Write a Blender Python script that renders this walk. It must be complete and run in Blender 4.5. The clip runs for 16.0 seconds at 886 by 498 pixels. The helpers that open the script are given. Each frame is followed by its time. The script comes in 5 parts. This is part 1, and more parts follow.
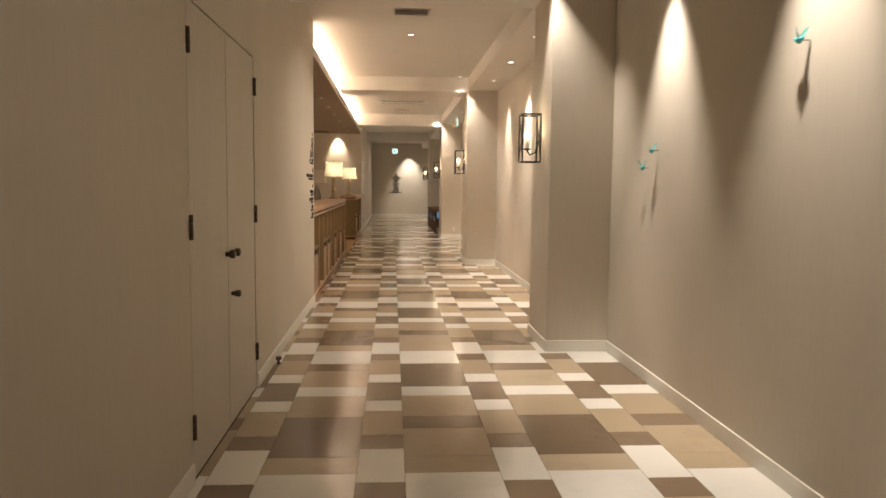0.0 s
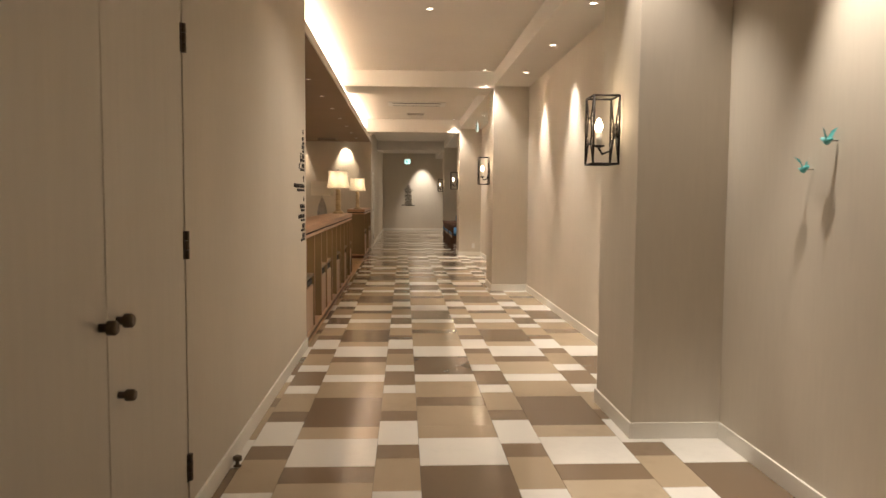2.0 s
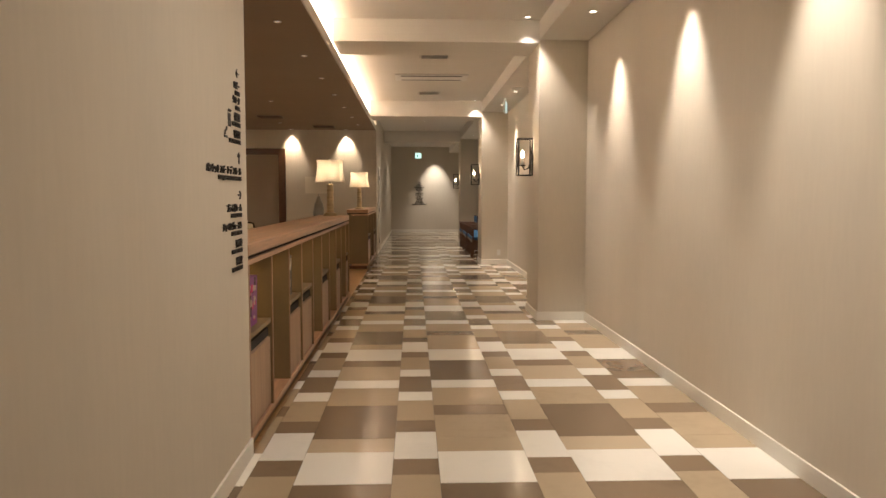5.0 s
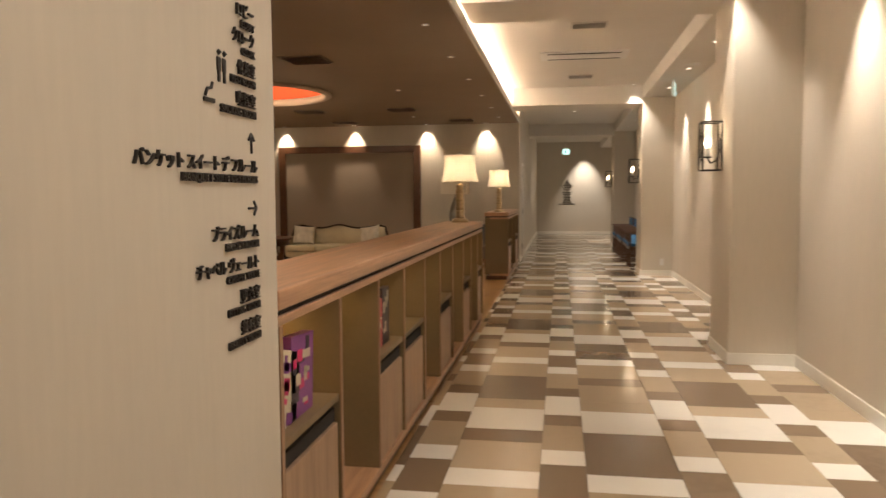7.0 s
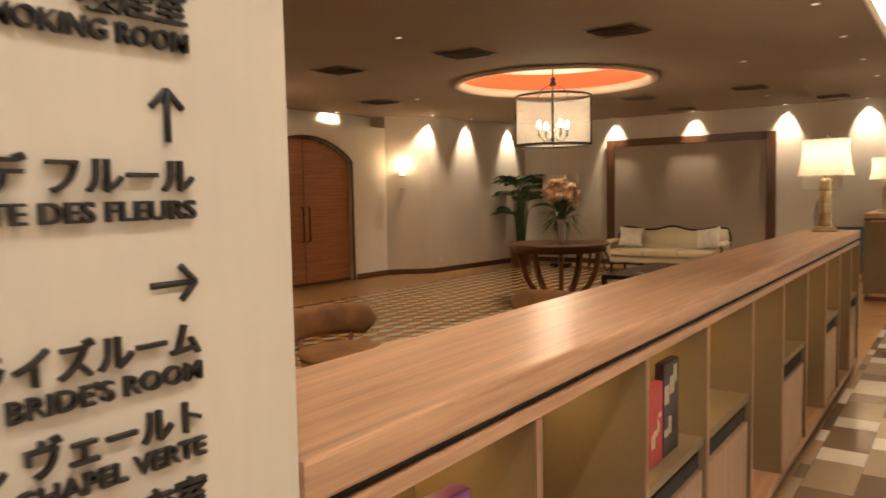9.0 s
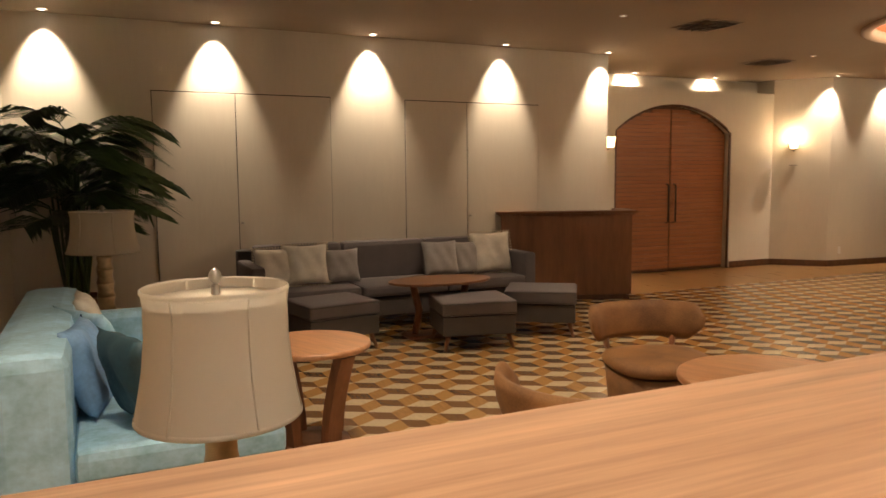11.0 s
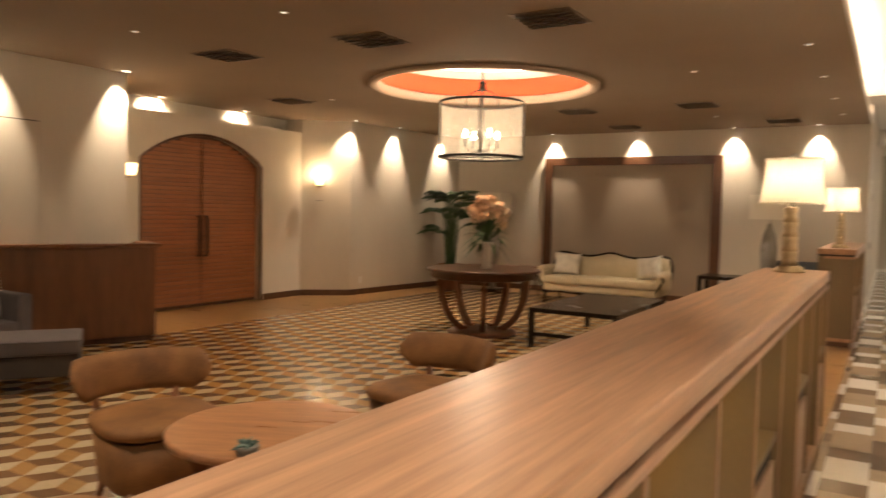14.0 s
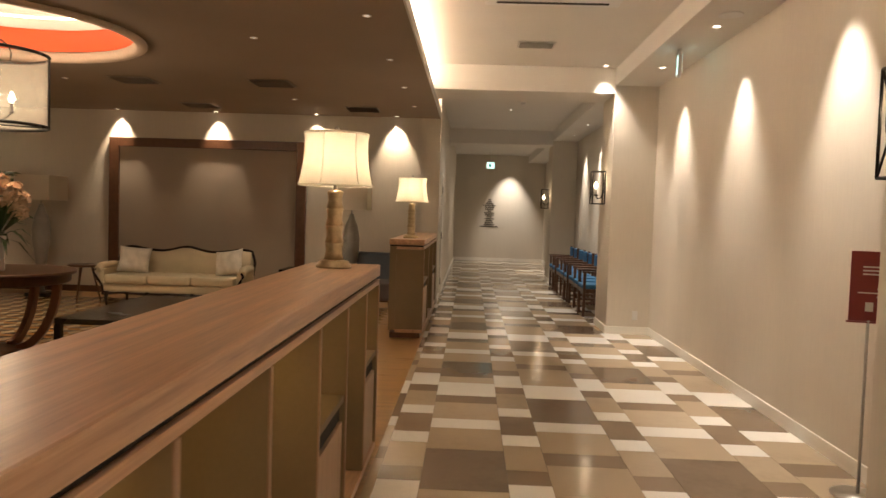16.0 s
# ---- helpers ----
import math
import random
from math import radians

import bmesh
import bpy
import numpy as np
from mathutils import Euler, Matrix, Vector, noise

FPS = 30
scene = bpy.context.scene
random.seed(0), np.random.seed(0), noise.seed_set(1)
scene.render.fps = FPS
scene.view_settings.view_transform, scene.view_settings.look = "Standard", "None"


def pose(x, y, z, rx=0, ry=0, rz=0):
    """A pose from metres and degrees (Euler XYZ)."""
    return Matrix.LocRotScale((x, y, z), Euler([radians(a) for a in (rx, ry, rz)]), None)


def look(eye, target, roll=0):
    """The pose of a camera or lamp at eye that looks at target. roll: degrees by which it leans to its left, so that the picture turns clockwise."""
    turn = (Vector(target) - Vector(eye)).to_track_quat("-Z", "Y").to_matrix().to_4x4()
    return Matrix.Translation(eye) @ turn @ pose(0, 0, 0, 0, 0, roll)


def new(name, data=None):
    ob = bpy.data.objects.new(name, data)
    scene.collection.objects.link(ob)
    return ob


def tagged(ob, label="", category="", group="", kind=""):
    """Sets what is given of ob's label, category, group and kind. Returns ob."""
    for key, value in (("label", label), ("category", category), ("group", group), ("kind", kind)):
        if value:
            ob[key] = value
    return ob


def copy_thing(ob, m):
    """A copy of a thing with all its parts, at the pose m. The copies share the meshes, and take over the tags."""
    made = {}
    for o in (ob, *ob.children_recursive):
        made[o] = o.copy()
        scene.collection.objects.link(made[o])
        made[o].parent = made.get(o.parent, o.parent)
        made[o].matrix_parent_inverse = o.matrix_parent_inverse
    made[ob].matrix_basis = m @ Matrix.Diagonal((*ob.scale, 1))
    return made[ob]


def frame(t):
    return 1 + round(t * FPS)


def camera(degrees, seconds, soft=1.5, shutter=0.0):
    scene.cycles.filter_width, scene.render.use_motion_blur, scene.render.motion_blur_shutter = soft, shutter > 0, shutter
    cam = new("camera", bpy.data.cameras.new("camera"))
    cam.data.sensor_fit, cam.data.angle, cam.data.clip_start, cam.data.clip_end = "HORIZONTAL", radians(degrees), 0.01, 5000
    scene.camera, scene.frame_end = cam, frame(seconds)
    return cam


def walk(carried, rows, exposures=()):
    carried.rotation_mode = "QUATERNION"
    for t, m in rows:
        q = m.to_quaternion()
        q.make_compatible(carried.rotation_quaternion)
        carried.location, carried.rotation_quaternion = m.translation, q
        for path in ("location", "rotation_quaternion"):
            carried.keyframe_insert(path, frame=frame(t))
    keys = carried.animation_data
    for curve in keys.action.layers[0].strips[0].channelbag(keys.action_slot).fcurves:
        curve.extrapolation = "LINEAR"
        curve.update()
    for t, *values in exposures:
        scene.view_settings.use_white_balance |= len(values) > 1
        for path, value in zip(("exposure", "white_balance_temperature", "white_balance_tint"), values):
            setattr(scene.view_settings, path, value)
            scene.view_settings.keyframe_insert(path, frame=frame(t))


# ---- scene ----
cam = camera(61.8, 16.0, shutter=0.4)
PATH = [
    (0, (0.965, 0.722, 1.463), (1.102, 2.71, 1.292), 0.6),
    (0.5, (0.945, 1.227, 1.47), (1.053, 3.215, 1.282), 0.6),
    (1, (0.927, 1.713, 1.478), (1.044, 3.702, 1.3), -0.0),
    (1.5, (0.952, 2.233, 1.478), (1.071, 4.223, 1.32), -0.3),
    (2, (0.944, 2.761, 1.462), (1.049, 4.753, 1.324), 0.4),
    (2.5, (0.965, 3.285, 1.456), (1.079, 5.278, 1.326), 0.5),
    (3, (0.948, 3.807, 1.448), (1.059, 5.8, 1.33), 1.4),
    (5.3, (0.903, 6.18, 1.432), (0.97, 8.174, 1.289), -0.3),
    (5.5, (0.921, 6.366, 1.431), (0.973, 8.361, 1.299), -0.4),
    (6, (0.943, 6.845, 1.431), (0.934, 8.839, 1.277), -1.2),
    (6.5, (0.93, 7.296, 1.442), (0.738, 9.282, 1.303), -0.3),
    (7, (0.89, 7.719, 1.475), (0.577, 9.689, 1.33), -0.3),
    (7.5, (0.854, 8.144, 1.499), (0.254, 10.045, 1.339), -1.3),
    (8, (0.806, 8.516, 1.543), (0.049, 10.365, 1.441), -1.6),
    (8.5, (0.763, 8.932, 1.537), (-0.159, 10.704, 1.435), -1.8),
    (9, (0.732, 9.269, 1.535), (-0.425, 10.894, 1.387), -1.1),
    (9.5, (0.644, 9.604, 1.523), (-0.645, 11.123, 1.344), -1.2),
    (10, (0.574, 9.905, 1.506), (-1.003, 11.116, 1.292), -0.3),
    (10.2, (0.54, 9.975, 1.49), (-1.126, 11.053, 1.241), -0.6),
    (12.3, (0.403, 10.334, 1.556), (-1.454, 11.065, 1.421), 0.5),
    (12.5, (0.353, 10.378, 1.54), (-1.44, 11.255, 1.419), 0.9),
    (13, (0.362, 10.407, 1.53), (-1.276, 11.55, 1.421), 0.85),
    (13.5, (0.339, 10.482, 1.533), (-1.043, 11.924, 1.442), 0.85),
    (14, (0.354, 10.59, 1.526), (-0.682, 12.297, 1.422), 1.3),
    (14.5, (0.431, 10.772, 1.535), (-0.317, 12.627, 1.487), 3.25),
    (15, (0.467, 11.078, 1.494), (0.005, 13.021, 1.41), 3.3),
    (15.5, (0.491, 11.427, 1.509), (0.323, 13.416, 1.401), 2.45),
    (16, (0.532, 11.853, 1.492), (0.46, 13.849, 1.396), 1.85),
]
walk(cam, [(t, look(eye, target, roll)) for t, eye, target, roll in PATH],
     [(0, -0.1), (1.5, -0.2), (2.5, -0.25), (5.5, -0.42), (7, -0.25), (9, 0.25), (10, 0.35), (12.5, 0.55), (13.5, 0.5), (14.5, 0.2), (15.5, -0.1), (16, -0.2)])

# ---- light ----
world = bpy.data.worlds.new("world")
scene.world = world
world.use_nodes = True
world.node_tree.nodes["Background"].inputs[0].default_value = (1.0, 0.8, 0.6, 1)
world.node_tree.nodes["Background"].inputs[1].default_value = 0.012
WARM = (1.0, 0.88, 0.76)
AMBIENT = (1.0, 0.80, 0.58)


def spot(name, eye, target, watts, degrees=60, blend=0.6, colour=WARM, radius=0.03):
    data = bpy.data.lights.new(name, "SPOT")
    data.energy, data.spot_size, data.spot_blend, data.color, data.shadow_soft_size = watts, radians(degrees), blend, colour, radius
    ob = new(name, data)
    ob.matrix_world = look(eye, target)
    return ob


def bulb(name, place, watts, radius=0.03, colour=WARM):
    data = bpy.data.lights.new(name, "POINT")
    data.energy, data.color, data.shadow_soft_size = watts, colour, radius
    ob = new(name, data)
    ob.location = place
    return ob


# ---- materials ----
def material(name, colour, rough=0.6, metal=0.0, vary=0.06, scale=3.0, grain=60.0, bump=0.05, stretch=(1, 1, 1), second=None, island=0.0, obj_random=0.0, spec=0.5, weave=0.0, transmit=0.0):
    m = bpy.data.materials.new(name)
    m.use_nodes = True
    nt = m.node_tree
    n, l = nt.nodes, nt.links
    b = n["Principled BSDF"]
    b.inputs["Roughness"].default_value, b.inputs["Metallic"].default_value = rough, metal
    b.inputs["Specular IOR Level"].default_value = spec
    b.inputs["Transmission Weight"].default_value = transmit
    co = n.new("ShaderNodeTexCoord")
    mp = n.new("ShaderNodeMapping")
    mp.inputs["Scale"].default_value = stretch
    l.new(co.outputs["Object"], mp.inputs["Vector"])
    info = n.new("ShaderNodeObjectInfo")
    shift = n.new("ShaderNodeVectorMath")
    shift.operation = "MULTIPLY_ADD"
    comb = n.new("ShaderNodeCombineXYZ")
    for i in range(3):
        l.new(info.outputs["Random"], comb.inputs[i])
    l.new(comb.outputs[0], shift.inputs[0])
    shift.inputs[1].default_value = (17.0, 31.0, 11.0)
    l.new(mp.outputs[0], shift.inputs[2])
    big = n.new("ShaderNodeTexNoise")
    big.inputs["Scale"].default_value, big.inputs["Detail"].default_value = scale, 4
    fine = n.new("ShaderNodeTexNoise")
    fine.inputs["Scale"].default_value, fine.inputs["Detail"].default_value = grain, 3
    l.new(shift.outputs[0], big.inputs["Vector"])
    l.new(shift.outputs[0], fine.inputs["Vector"])
    add = n.new("ShaderNodeMath")
    add.operation = "MULTIPLY_ADD"
    l.new(fine.outputs["Fac"], add.inputs[0])
    add.inputs[1].default_value = 0.45
    l.new(big.outputs["Fac"], add.inputs[2])
    last = add.outputs[0]
    for weight, socket in ((obj_random, info.outputs["Random"]), (island, None)):
        if weight:
            if socket is None:
                geo = n.new("ShaderNodeNewGeometry")
                socket = geo.outputs["Random Per Island"]
            more = n.new("ShaderNodeMath")
            more.operation = "MULTIPLY_ADD"
            l.new(socket, more.inputs[0])
            more.inputs[1].default_value = weight
            l.new(last, more.inputs[2])
            last = more.outputs[0]
    ramp = n.new("ShaderNodeValToRGB")
    lo = [c * (1 - vary * 2) for c in colour] if second is None else second
    hi = [min(1, c * (1 + vary * 2)) for c in colour]
    top = 1.05 + (obj_random + island) * 0.7
    ramp.color_ramp.elements[0].position, ramp.color_ramp.elements[1].position = 0.4, min(1.0, top)
    ramp.color_ramp.elements[0].color, ramp.color_ramp.elements[1].color = (*lo, 1), (*hi, 1)
    l.new(last, ramp.inputs[0])
    l.new(ramp.outputs[0], b.inputs["Base Color"])
    rr = n.new("ShaderNodeMath")
    rr.operation = "MULTIPLY_ADD"
    l.new(big.outputs["Fac"], rr.inputs[0])
    rr.inputs[1].default_value, rr.inputs[2].default_value = 0.14, max(0.0, rough - 0.07)
    l.new(rr.outputs[0], b.inputs["Roughness"])
    if bump:
        bp = n.new("ShaderNodeBump")
        bp.inputs["Strength"].default_value, bp.inputs["Distance"].default_value = bump, 0.004
        if weave:
            w = n.new("ShaderNodeTexWave")
            w.inputs["Scale"].default_value, w.inputs["Distortion"].default_value = weave, 1.5
            l.new(shift.outputs[0], w.inputs["Vector"])
            l.new(w.outputs["Fac"], bp.inputs["Height"])
        else:
            l.new(fine.outputs["Fac"], bp.inputs["Height"])
        l.new(bp.outputs[0], b.inputs["Normal"])
    return m


def glow(name, colour, strength):
    m = bpy.data.materials.new(name)
    m.use_nodes = True
    b = m.node_tree.nodes["Principled BSDF"]
    b.inputs["Base Color"].default_value = (*colour, 1)
    b.inputs["Emission Color"].default_value = (*colour, 1)
    b.inputs["Emission Strength"].default_value = strength
    return m


WALLPAPER = material("wallpaper", (0.62, 0.56, 0.47), 0.75, vary=0.03, scale=1.2, grain=40, bump=0.12, stretch=(1, 1, 0.12), spec=0.25)
PLASTER = material("ceiling paint", (0.72, 0.68, 0.62), 0.85, vary=0.02, scale=0.8, bump=0.04, spec=0.2)
BROWN_CEILING = material("brown ceiling paint", (0.31, 0.24, 0.18), 0.85, vary=0.04, scale=0.8, bump=0.04, spec=0.2)
# paler than the walls: the light on the top edge is put into this colour
SKIRTING = material("painted skirting", (0.8, 0.77, 0.7), 0.45, vary=0.02)
DOOR_PAINT = material("door laminate", (0.58, 0.53, 0.45), 0.5, vary=0.035, scale=2, grain=30, bump=0.06, stretch=(1, 1, 0.1))
GAP = material("dark joint and recess shade", (0.03, 0.025, 0.02), 0.9, vary=0.1)
GROUT = material("floor grout", (0.16, 0.13, 0.1), 0.8, vary=0.1)
T_WHITE = material("white stone tile", (0.82, 0.79, 0.73), 0.16, vary=0.035, scale=4, grain=25, bump=0.015, obj_random=0.25, island=0.2)
T_TAN = material("tan stone tile", (0.40, 0.315, 0.215), 0.16, vary=0.08, scale=3.2, grain=18, bump=0.015, obj_random=0.3, island=0.25)
T_LIGHT = material("light tan stone tile", (0.47, 0.38, 0.27), 0.16, vary=0.07, scale=3.2, grain=18, bump=0.015, obj_random=0.3, island=0.25)
T_BROWN = material("brown stone tile", (0.21, 0.15, 0.098), 0.16, vary=0.1, scale=3.2, grain=18, bump=0.015, obj_random=0.3, island=0.25)
T_DARK = material("dark brown stone tile", (0.165, 0.118, 0.078), 0.16, vary=0.13, scale=2.6, grain=18, bump=0.015, obj_random=0.3, island=0.25)
WALNUT_Y = material("walnut veneer along y", (0.50, 0.30, 0.18), 0.33, vary=0.16, scale=2.2, grain=9, bump=0.03, stretch=(14, 0.6, 14), second=(0.30, 0.165, 0.095))
WALNUT_Z = material("walnut veneer upright", (0.31, 0.185, 0.105), 0.42, vary=0.16, scale=2.0, grain=8, bump=0.03, stretch=(12, 12, 0.6), second=(0.18, 0.10, 0.058))
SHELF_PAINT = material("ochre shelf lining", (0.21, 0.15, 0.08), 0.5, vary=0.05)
DRAWER_WOOD = material("light drawer wood", (0.40, 0.27, 0.175), 0.45, vary=0.1, scale=2, grain=10, stretch=(10, 10, 0.7), second=(0.30, 0.19, 0.12))
BLACK_METAL = material("black iron", (0.025, 0.02, 0.017), 0.45, metal=0.6, vary=0.1, bump=0.02)
STEEL = material("brushed steel", (0.45, 0.42, 0.38), 0.32, metal=1.0, vary=0.05, bump=0.02)
BRONZE = material("dull bronze", (0.11, 0.085, 0.06), 0.4, metal=0.9, vary=0.08)


# ---- mesh helpers ----
def box(bm, x0, y0, z0, x1, y1, z1, bevel=0.0):
    made = bmesh.ops.create_cube(bm, size=1.0)["verts"]
    bmesh.ops.transform(bm, verts=made, matrix=Matrix.LocRotScale(((x0 + x1) / 2, (y0 + y1) / 2, (z0 + z1) / 2), None, (abs(x1 - x0), abs(y1 - y0), abs(z1 - z0))))
    if bevel:
        edges = list({e for v in made for e in v.link_edges})
        made = bmesh.ops.bevel(bm, geom=edges, offset=bevel, segments=2, affect="EDGES", profile=0.6)["verts"]
    return made


def lathe(bm, profile, segments=32, centre=(0, 0, 0), flat=None, caps=True):
    """Spins (radius, height) pairs about an upright axis."""
    rings = []
    for r, z in profile:
        ring = []
        for i in range(segments):
            a = 2 * math.pi * i / segments
            k = flat(a) if flat else 1.0
            ring.append(bm.verts.new((centre[0] + r * k * math.cos(a), centre[1] + r * k * math.sin(a), centre[2] + z)))
        rings.append(ring)
    for low, high in zip(rings, rings[1:]):
        for i in range(segments):
            f = bm.faces.new((low[i], low[(i + 1) % segments], high[(i + 1) % segments], high[i]))
            f.smooth = True
    if caps and profile[0][0] > 1e-4:
        bm.faces.new(rings[0][::-1])
    if caps and profile[-1][0] > 1e-4:
        bm.faces.new(rings[-1])


def tube(bm, points, radius, segments=10, radii=None):
    """A round bar along points."""
    pts = [Vector(p) for p in points]
    rings = []
    for i, p in enumerate(pts):
        way = (pts[min(i + 1, len(pts) - 1)] - pts[max(i - 1, 0)]).normalized()
        side = way.orthogonal().normalized() if abs(way.z) > 0.95 else way.cross(Vector((0, 0, 1))).normalized()
        up = way.cross(side)
        r = radii[i] if radii else radius
        rings.append([bm.verts.new(p + (side * math.cos(2 * math.pi * k / segments) + up * math.sin(2 * math.pi * k / segments)) * r) for k in range(segments)])
    for a, b in zip(rings, rings[1:]):
        for k in range(segments):
            bm.faces.new((a[k], a[(k + 1) % segments], b[(k + 1) % segments], b[k])).smooth = True
    bm.faces.new(rings[0][::-1])
    bm.faces.new(rings[-1])


def sweep_bar(bm, points, w, h):
    """A square bar along points, w across (level) and h deep."""
    pts = [Vector(p) for p in points]
    rings = []
    for i, p in enumerate(pts):
        way = (pts[min(i + 1, len(pts) - 1)] - pts[max(i - 1, 0)]).normalized()
        side = Vector((1, 0, 0)) if abs(way.z) > 0.999 else way.cross(Vector((0, 0, 1))).normalized()
        up = side.cross(way)
        rings.append([bm.verts.new(p + side * a * w / 2 + up * c * h / 2) for a, c in ((-1, -1), (1, -1), (1, 1), (-1, 1))])
    for a, b in zip(rings, rings[1:]):
        for k in range(4):
            bm.faces.new((a[k], a[(k + 1) % 4], b[(k + 1) % 4], b[k]))
    bm.faces.new(rings[0][::-1])
    bm.faces.new(rings[-1])


def mesh_of(name, bm, mat):
    bmesh.ops.recalc_face_normals(bm, faces=bm.faces)
    data = bpy.data.meshes.new(name)
    bm.to_mesh(data)
    bm.free()
    data.materials.append(mat)
    return data


def part(name, bm, mat, parent, label=""):
    ob = new(name, mesh_of(name, bm, mat))
    ob.parent = parent
    return tagged(ob, label)


def thing(name, m, label, category, group=""):
    ob = new(name)
    ob.empty_display_size = 0.1
    ob.matrix_world = m
    return tagged(ob, label, category, group)


def setting(name, bm, mat, label, category):
    return tagged(new(name, mesh_of(name, bm, mat)), label, category, kind="structure")


def prism(bm, outline, z0, z1):
    low = [bm.verts.new((x, y, z0)) for x, y in outline]
    high = [bm.verts.new((x, y, z1)) for x, y in outline]
    n = len(outline)
    bm.faces.new(low[::-1])
    bm.faces.new(high)
    for i in range(n):
        bm.faces.new((low[i], low[(i + 1) % n], high[(i + 1) % n], high[i]))


# ---- structure ----
RIGHT, PIL, SOUTH, NORTH, END = 2.886, 2.333, -2.5, 24.0, 35.9
CEIL, SOFFIT, LOUNGE_CEIL, CORNER, LSOUTH = 3.42, 3.2, 3.03, 9.95, 9.38
WEST = -7.35
D0, D1, DH = 4.32, 6.01, 2.335

bm = bmesh.new()
box(bm, -0.3, SOUTH, 0, 0, D0, CEIL)
box(bm, -0.3, D1, 0, 0, CORNER, CEIL)
box(bm, -0.3, D0, DH, 0, D1, CEIL)
setting("wall_west", bm, WALLPAPER, "beige textured wallpaper on the corridor wall", "wall")
bm = bmesh.new()
box(bm, -0.32, NORTH, 0, 0, END, CEIL)
setting("wall_west_north", bm, WALLPAPER, "beige wallpapered wall beyond the lounge", "wall")
bm = bmesh.new()
box(bm, RIGHT, SOUTH, 0, RIGHT + 0.2, END, CEIL)
setting("wall_east", bm, WALLPAPER, "long beige wallpapered corridor wall washed by downlights", "wall")
bm = bmesh.new()
box(bm, -0.3, END, 0, RIGHT + 0.2, END + 0.2, CEIL)
setting("wall_end", bm, WALLPAPER, "beige wall closing the far corridor end", "wall")
bm = bmesh.new()
box(bm, -0.3, SOUTH - 0.2, 0, RIGHT + 0.2, SOUTH, CEIL)
setting("wall_south", bm, WALLPAPER, "plain beige wall closing the corridor behind", "wall")

PIERS = [(-0.02, 0.8), (7.137, 7.95), (14.365, 15.17), (21.5, 22.35), (28.7, 29.5)]
for y0, y1 in PIERS:
    bm = bmesh.new()
    box(bm, PIL, y0, 0, RIGHT, y1, SOFFIT, 0.004)
    setting("pilaster", bm, WALLPAPER, "beige wallpapered square pilaster standing out from the wall", "pilaster")
    bm = bmesh.new()
    box(bm, 0.0, y0, 3.17 if y0 < 20 else 3.1, PIL - 0.004, y1, CEIL)
    setting("ceiling_beam", bm, PLASTER, "white plastered beam crossing under the corridor ceiling", "beam")
bm = bmesh.new()
box(bm, PIL, SOUTH, SOFFIT, RIGHT, END, CEIL)
setting("ceiling_soffit", bm, PLASTER, "white dropped soffit with downlights along the corridor wall", "soffit")
bm = bmesh.new()
box(bm, -0.62, SOUTH, CEIL, RIGHT + 0.2, END + 0.2, CEIL + 0.15)
box(bm, -0.62, CORNER, 3.081, -0.5, NORTH, CEIL)
setting("ceiling", bm, PLASTER, "white plaster corridor ceiling with a lit cove", "ceiling")

# lounge ceiling with a round opening
OC, OR = (-3.92, 18.48), 1.34
X0, X1 = -9.4, -0.014
angles = [2 * math.pi * i / 64 for i in range(64)]
angles += [math.atan2(y - OC[1], x - OC[0]) % (2 * math.pi) for x in (X0, X1) for y in (LSOUTH, NORTH)]
angles.sort()
bm = bmesh.new()
layers = []
for z in (LOUNGE_CEIL, LOUNGE_CEIL + 0.05):
    inner, outer = [], []
    for a in angles:
        c, s = math.cos(a), math.sin(a)
        kx = ((X1 if c > 0 else X0) - OC[0]) / c if abs(c) > 1e-6 else 1e9
        ky = ((NORTH - 0.004 if s > 0 else LSOUTH) - OC[1]) / s if abs(s) > 1e-6 else 1e9
        k = min(kx, ky)
        inner.append(bm.verts.new((OC[0] + OR * c, OC[1] + OR * s, z)))
        outer.append(bm.verts.new((OC[0] + k * c, OC[1] + k * s, z)))
    layers.append((inner, outer))
n = len(angles)
for i in range(n):
    j = (i + 1) % n
    (a0, b0), (a1, b1) = layers
    bm.faces.new((a0[i], b0[i], b0[j], a0[j]))
    bm.faces.new((a1[i], a1[j], b1[j], b1[i]))
    bm.faces.new((b0[i], b1[i], b1[j], b0[j]))
    bm.faces.new((a0[i], a0[j], a1[j], a1[i]))
setting("ceiling_lounge", bm, BROWN_CEILING, "brown painted lower lounge ceiling", "ceiling")
bm = bmesh.new()
box(bm, -0.012, CORNER, 3.022, 0.004, NORTH - 0.004, 3.13, 0.003)
setting("trim", bm, PLASTER, "white edge strip of the lounge ceiling", "trim")
COVE = glow("warm cove strip", (1.0, 0.80, 0.60), 9.0)
strip = thing("cove_light", pose(-0.3, (CORNER + NORTH) / 2, 3.082), "warm white cove light strip on the lounge ceiling edge", "cove light")
bm = bmesh.new()
box(bm, -0.06, -(NORTH - CORNER) / 2 + 0.05, 0, 0.06, (NORTH - CORNER) / 2 - 0.05, 0.03)
part("tube", bm, COVE, strip)
area = bpy.data.lights.new("cove_lamp", "AREA")
area.shape, area.size, area.size_y, area.energy, area.color = "RECTANGLE", 0.2, 13.8, 300, (1.0, 0.84, 0.70)
lamp = new("cove_lamp", area)
lamp.matrix_world = Matrix.Translation((-0.28, (CORNER + NORTH) / 2, 3.16)) @ Matrix.Rotation(radians(155), 4, "Y")

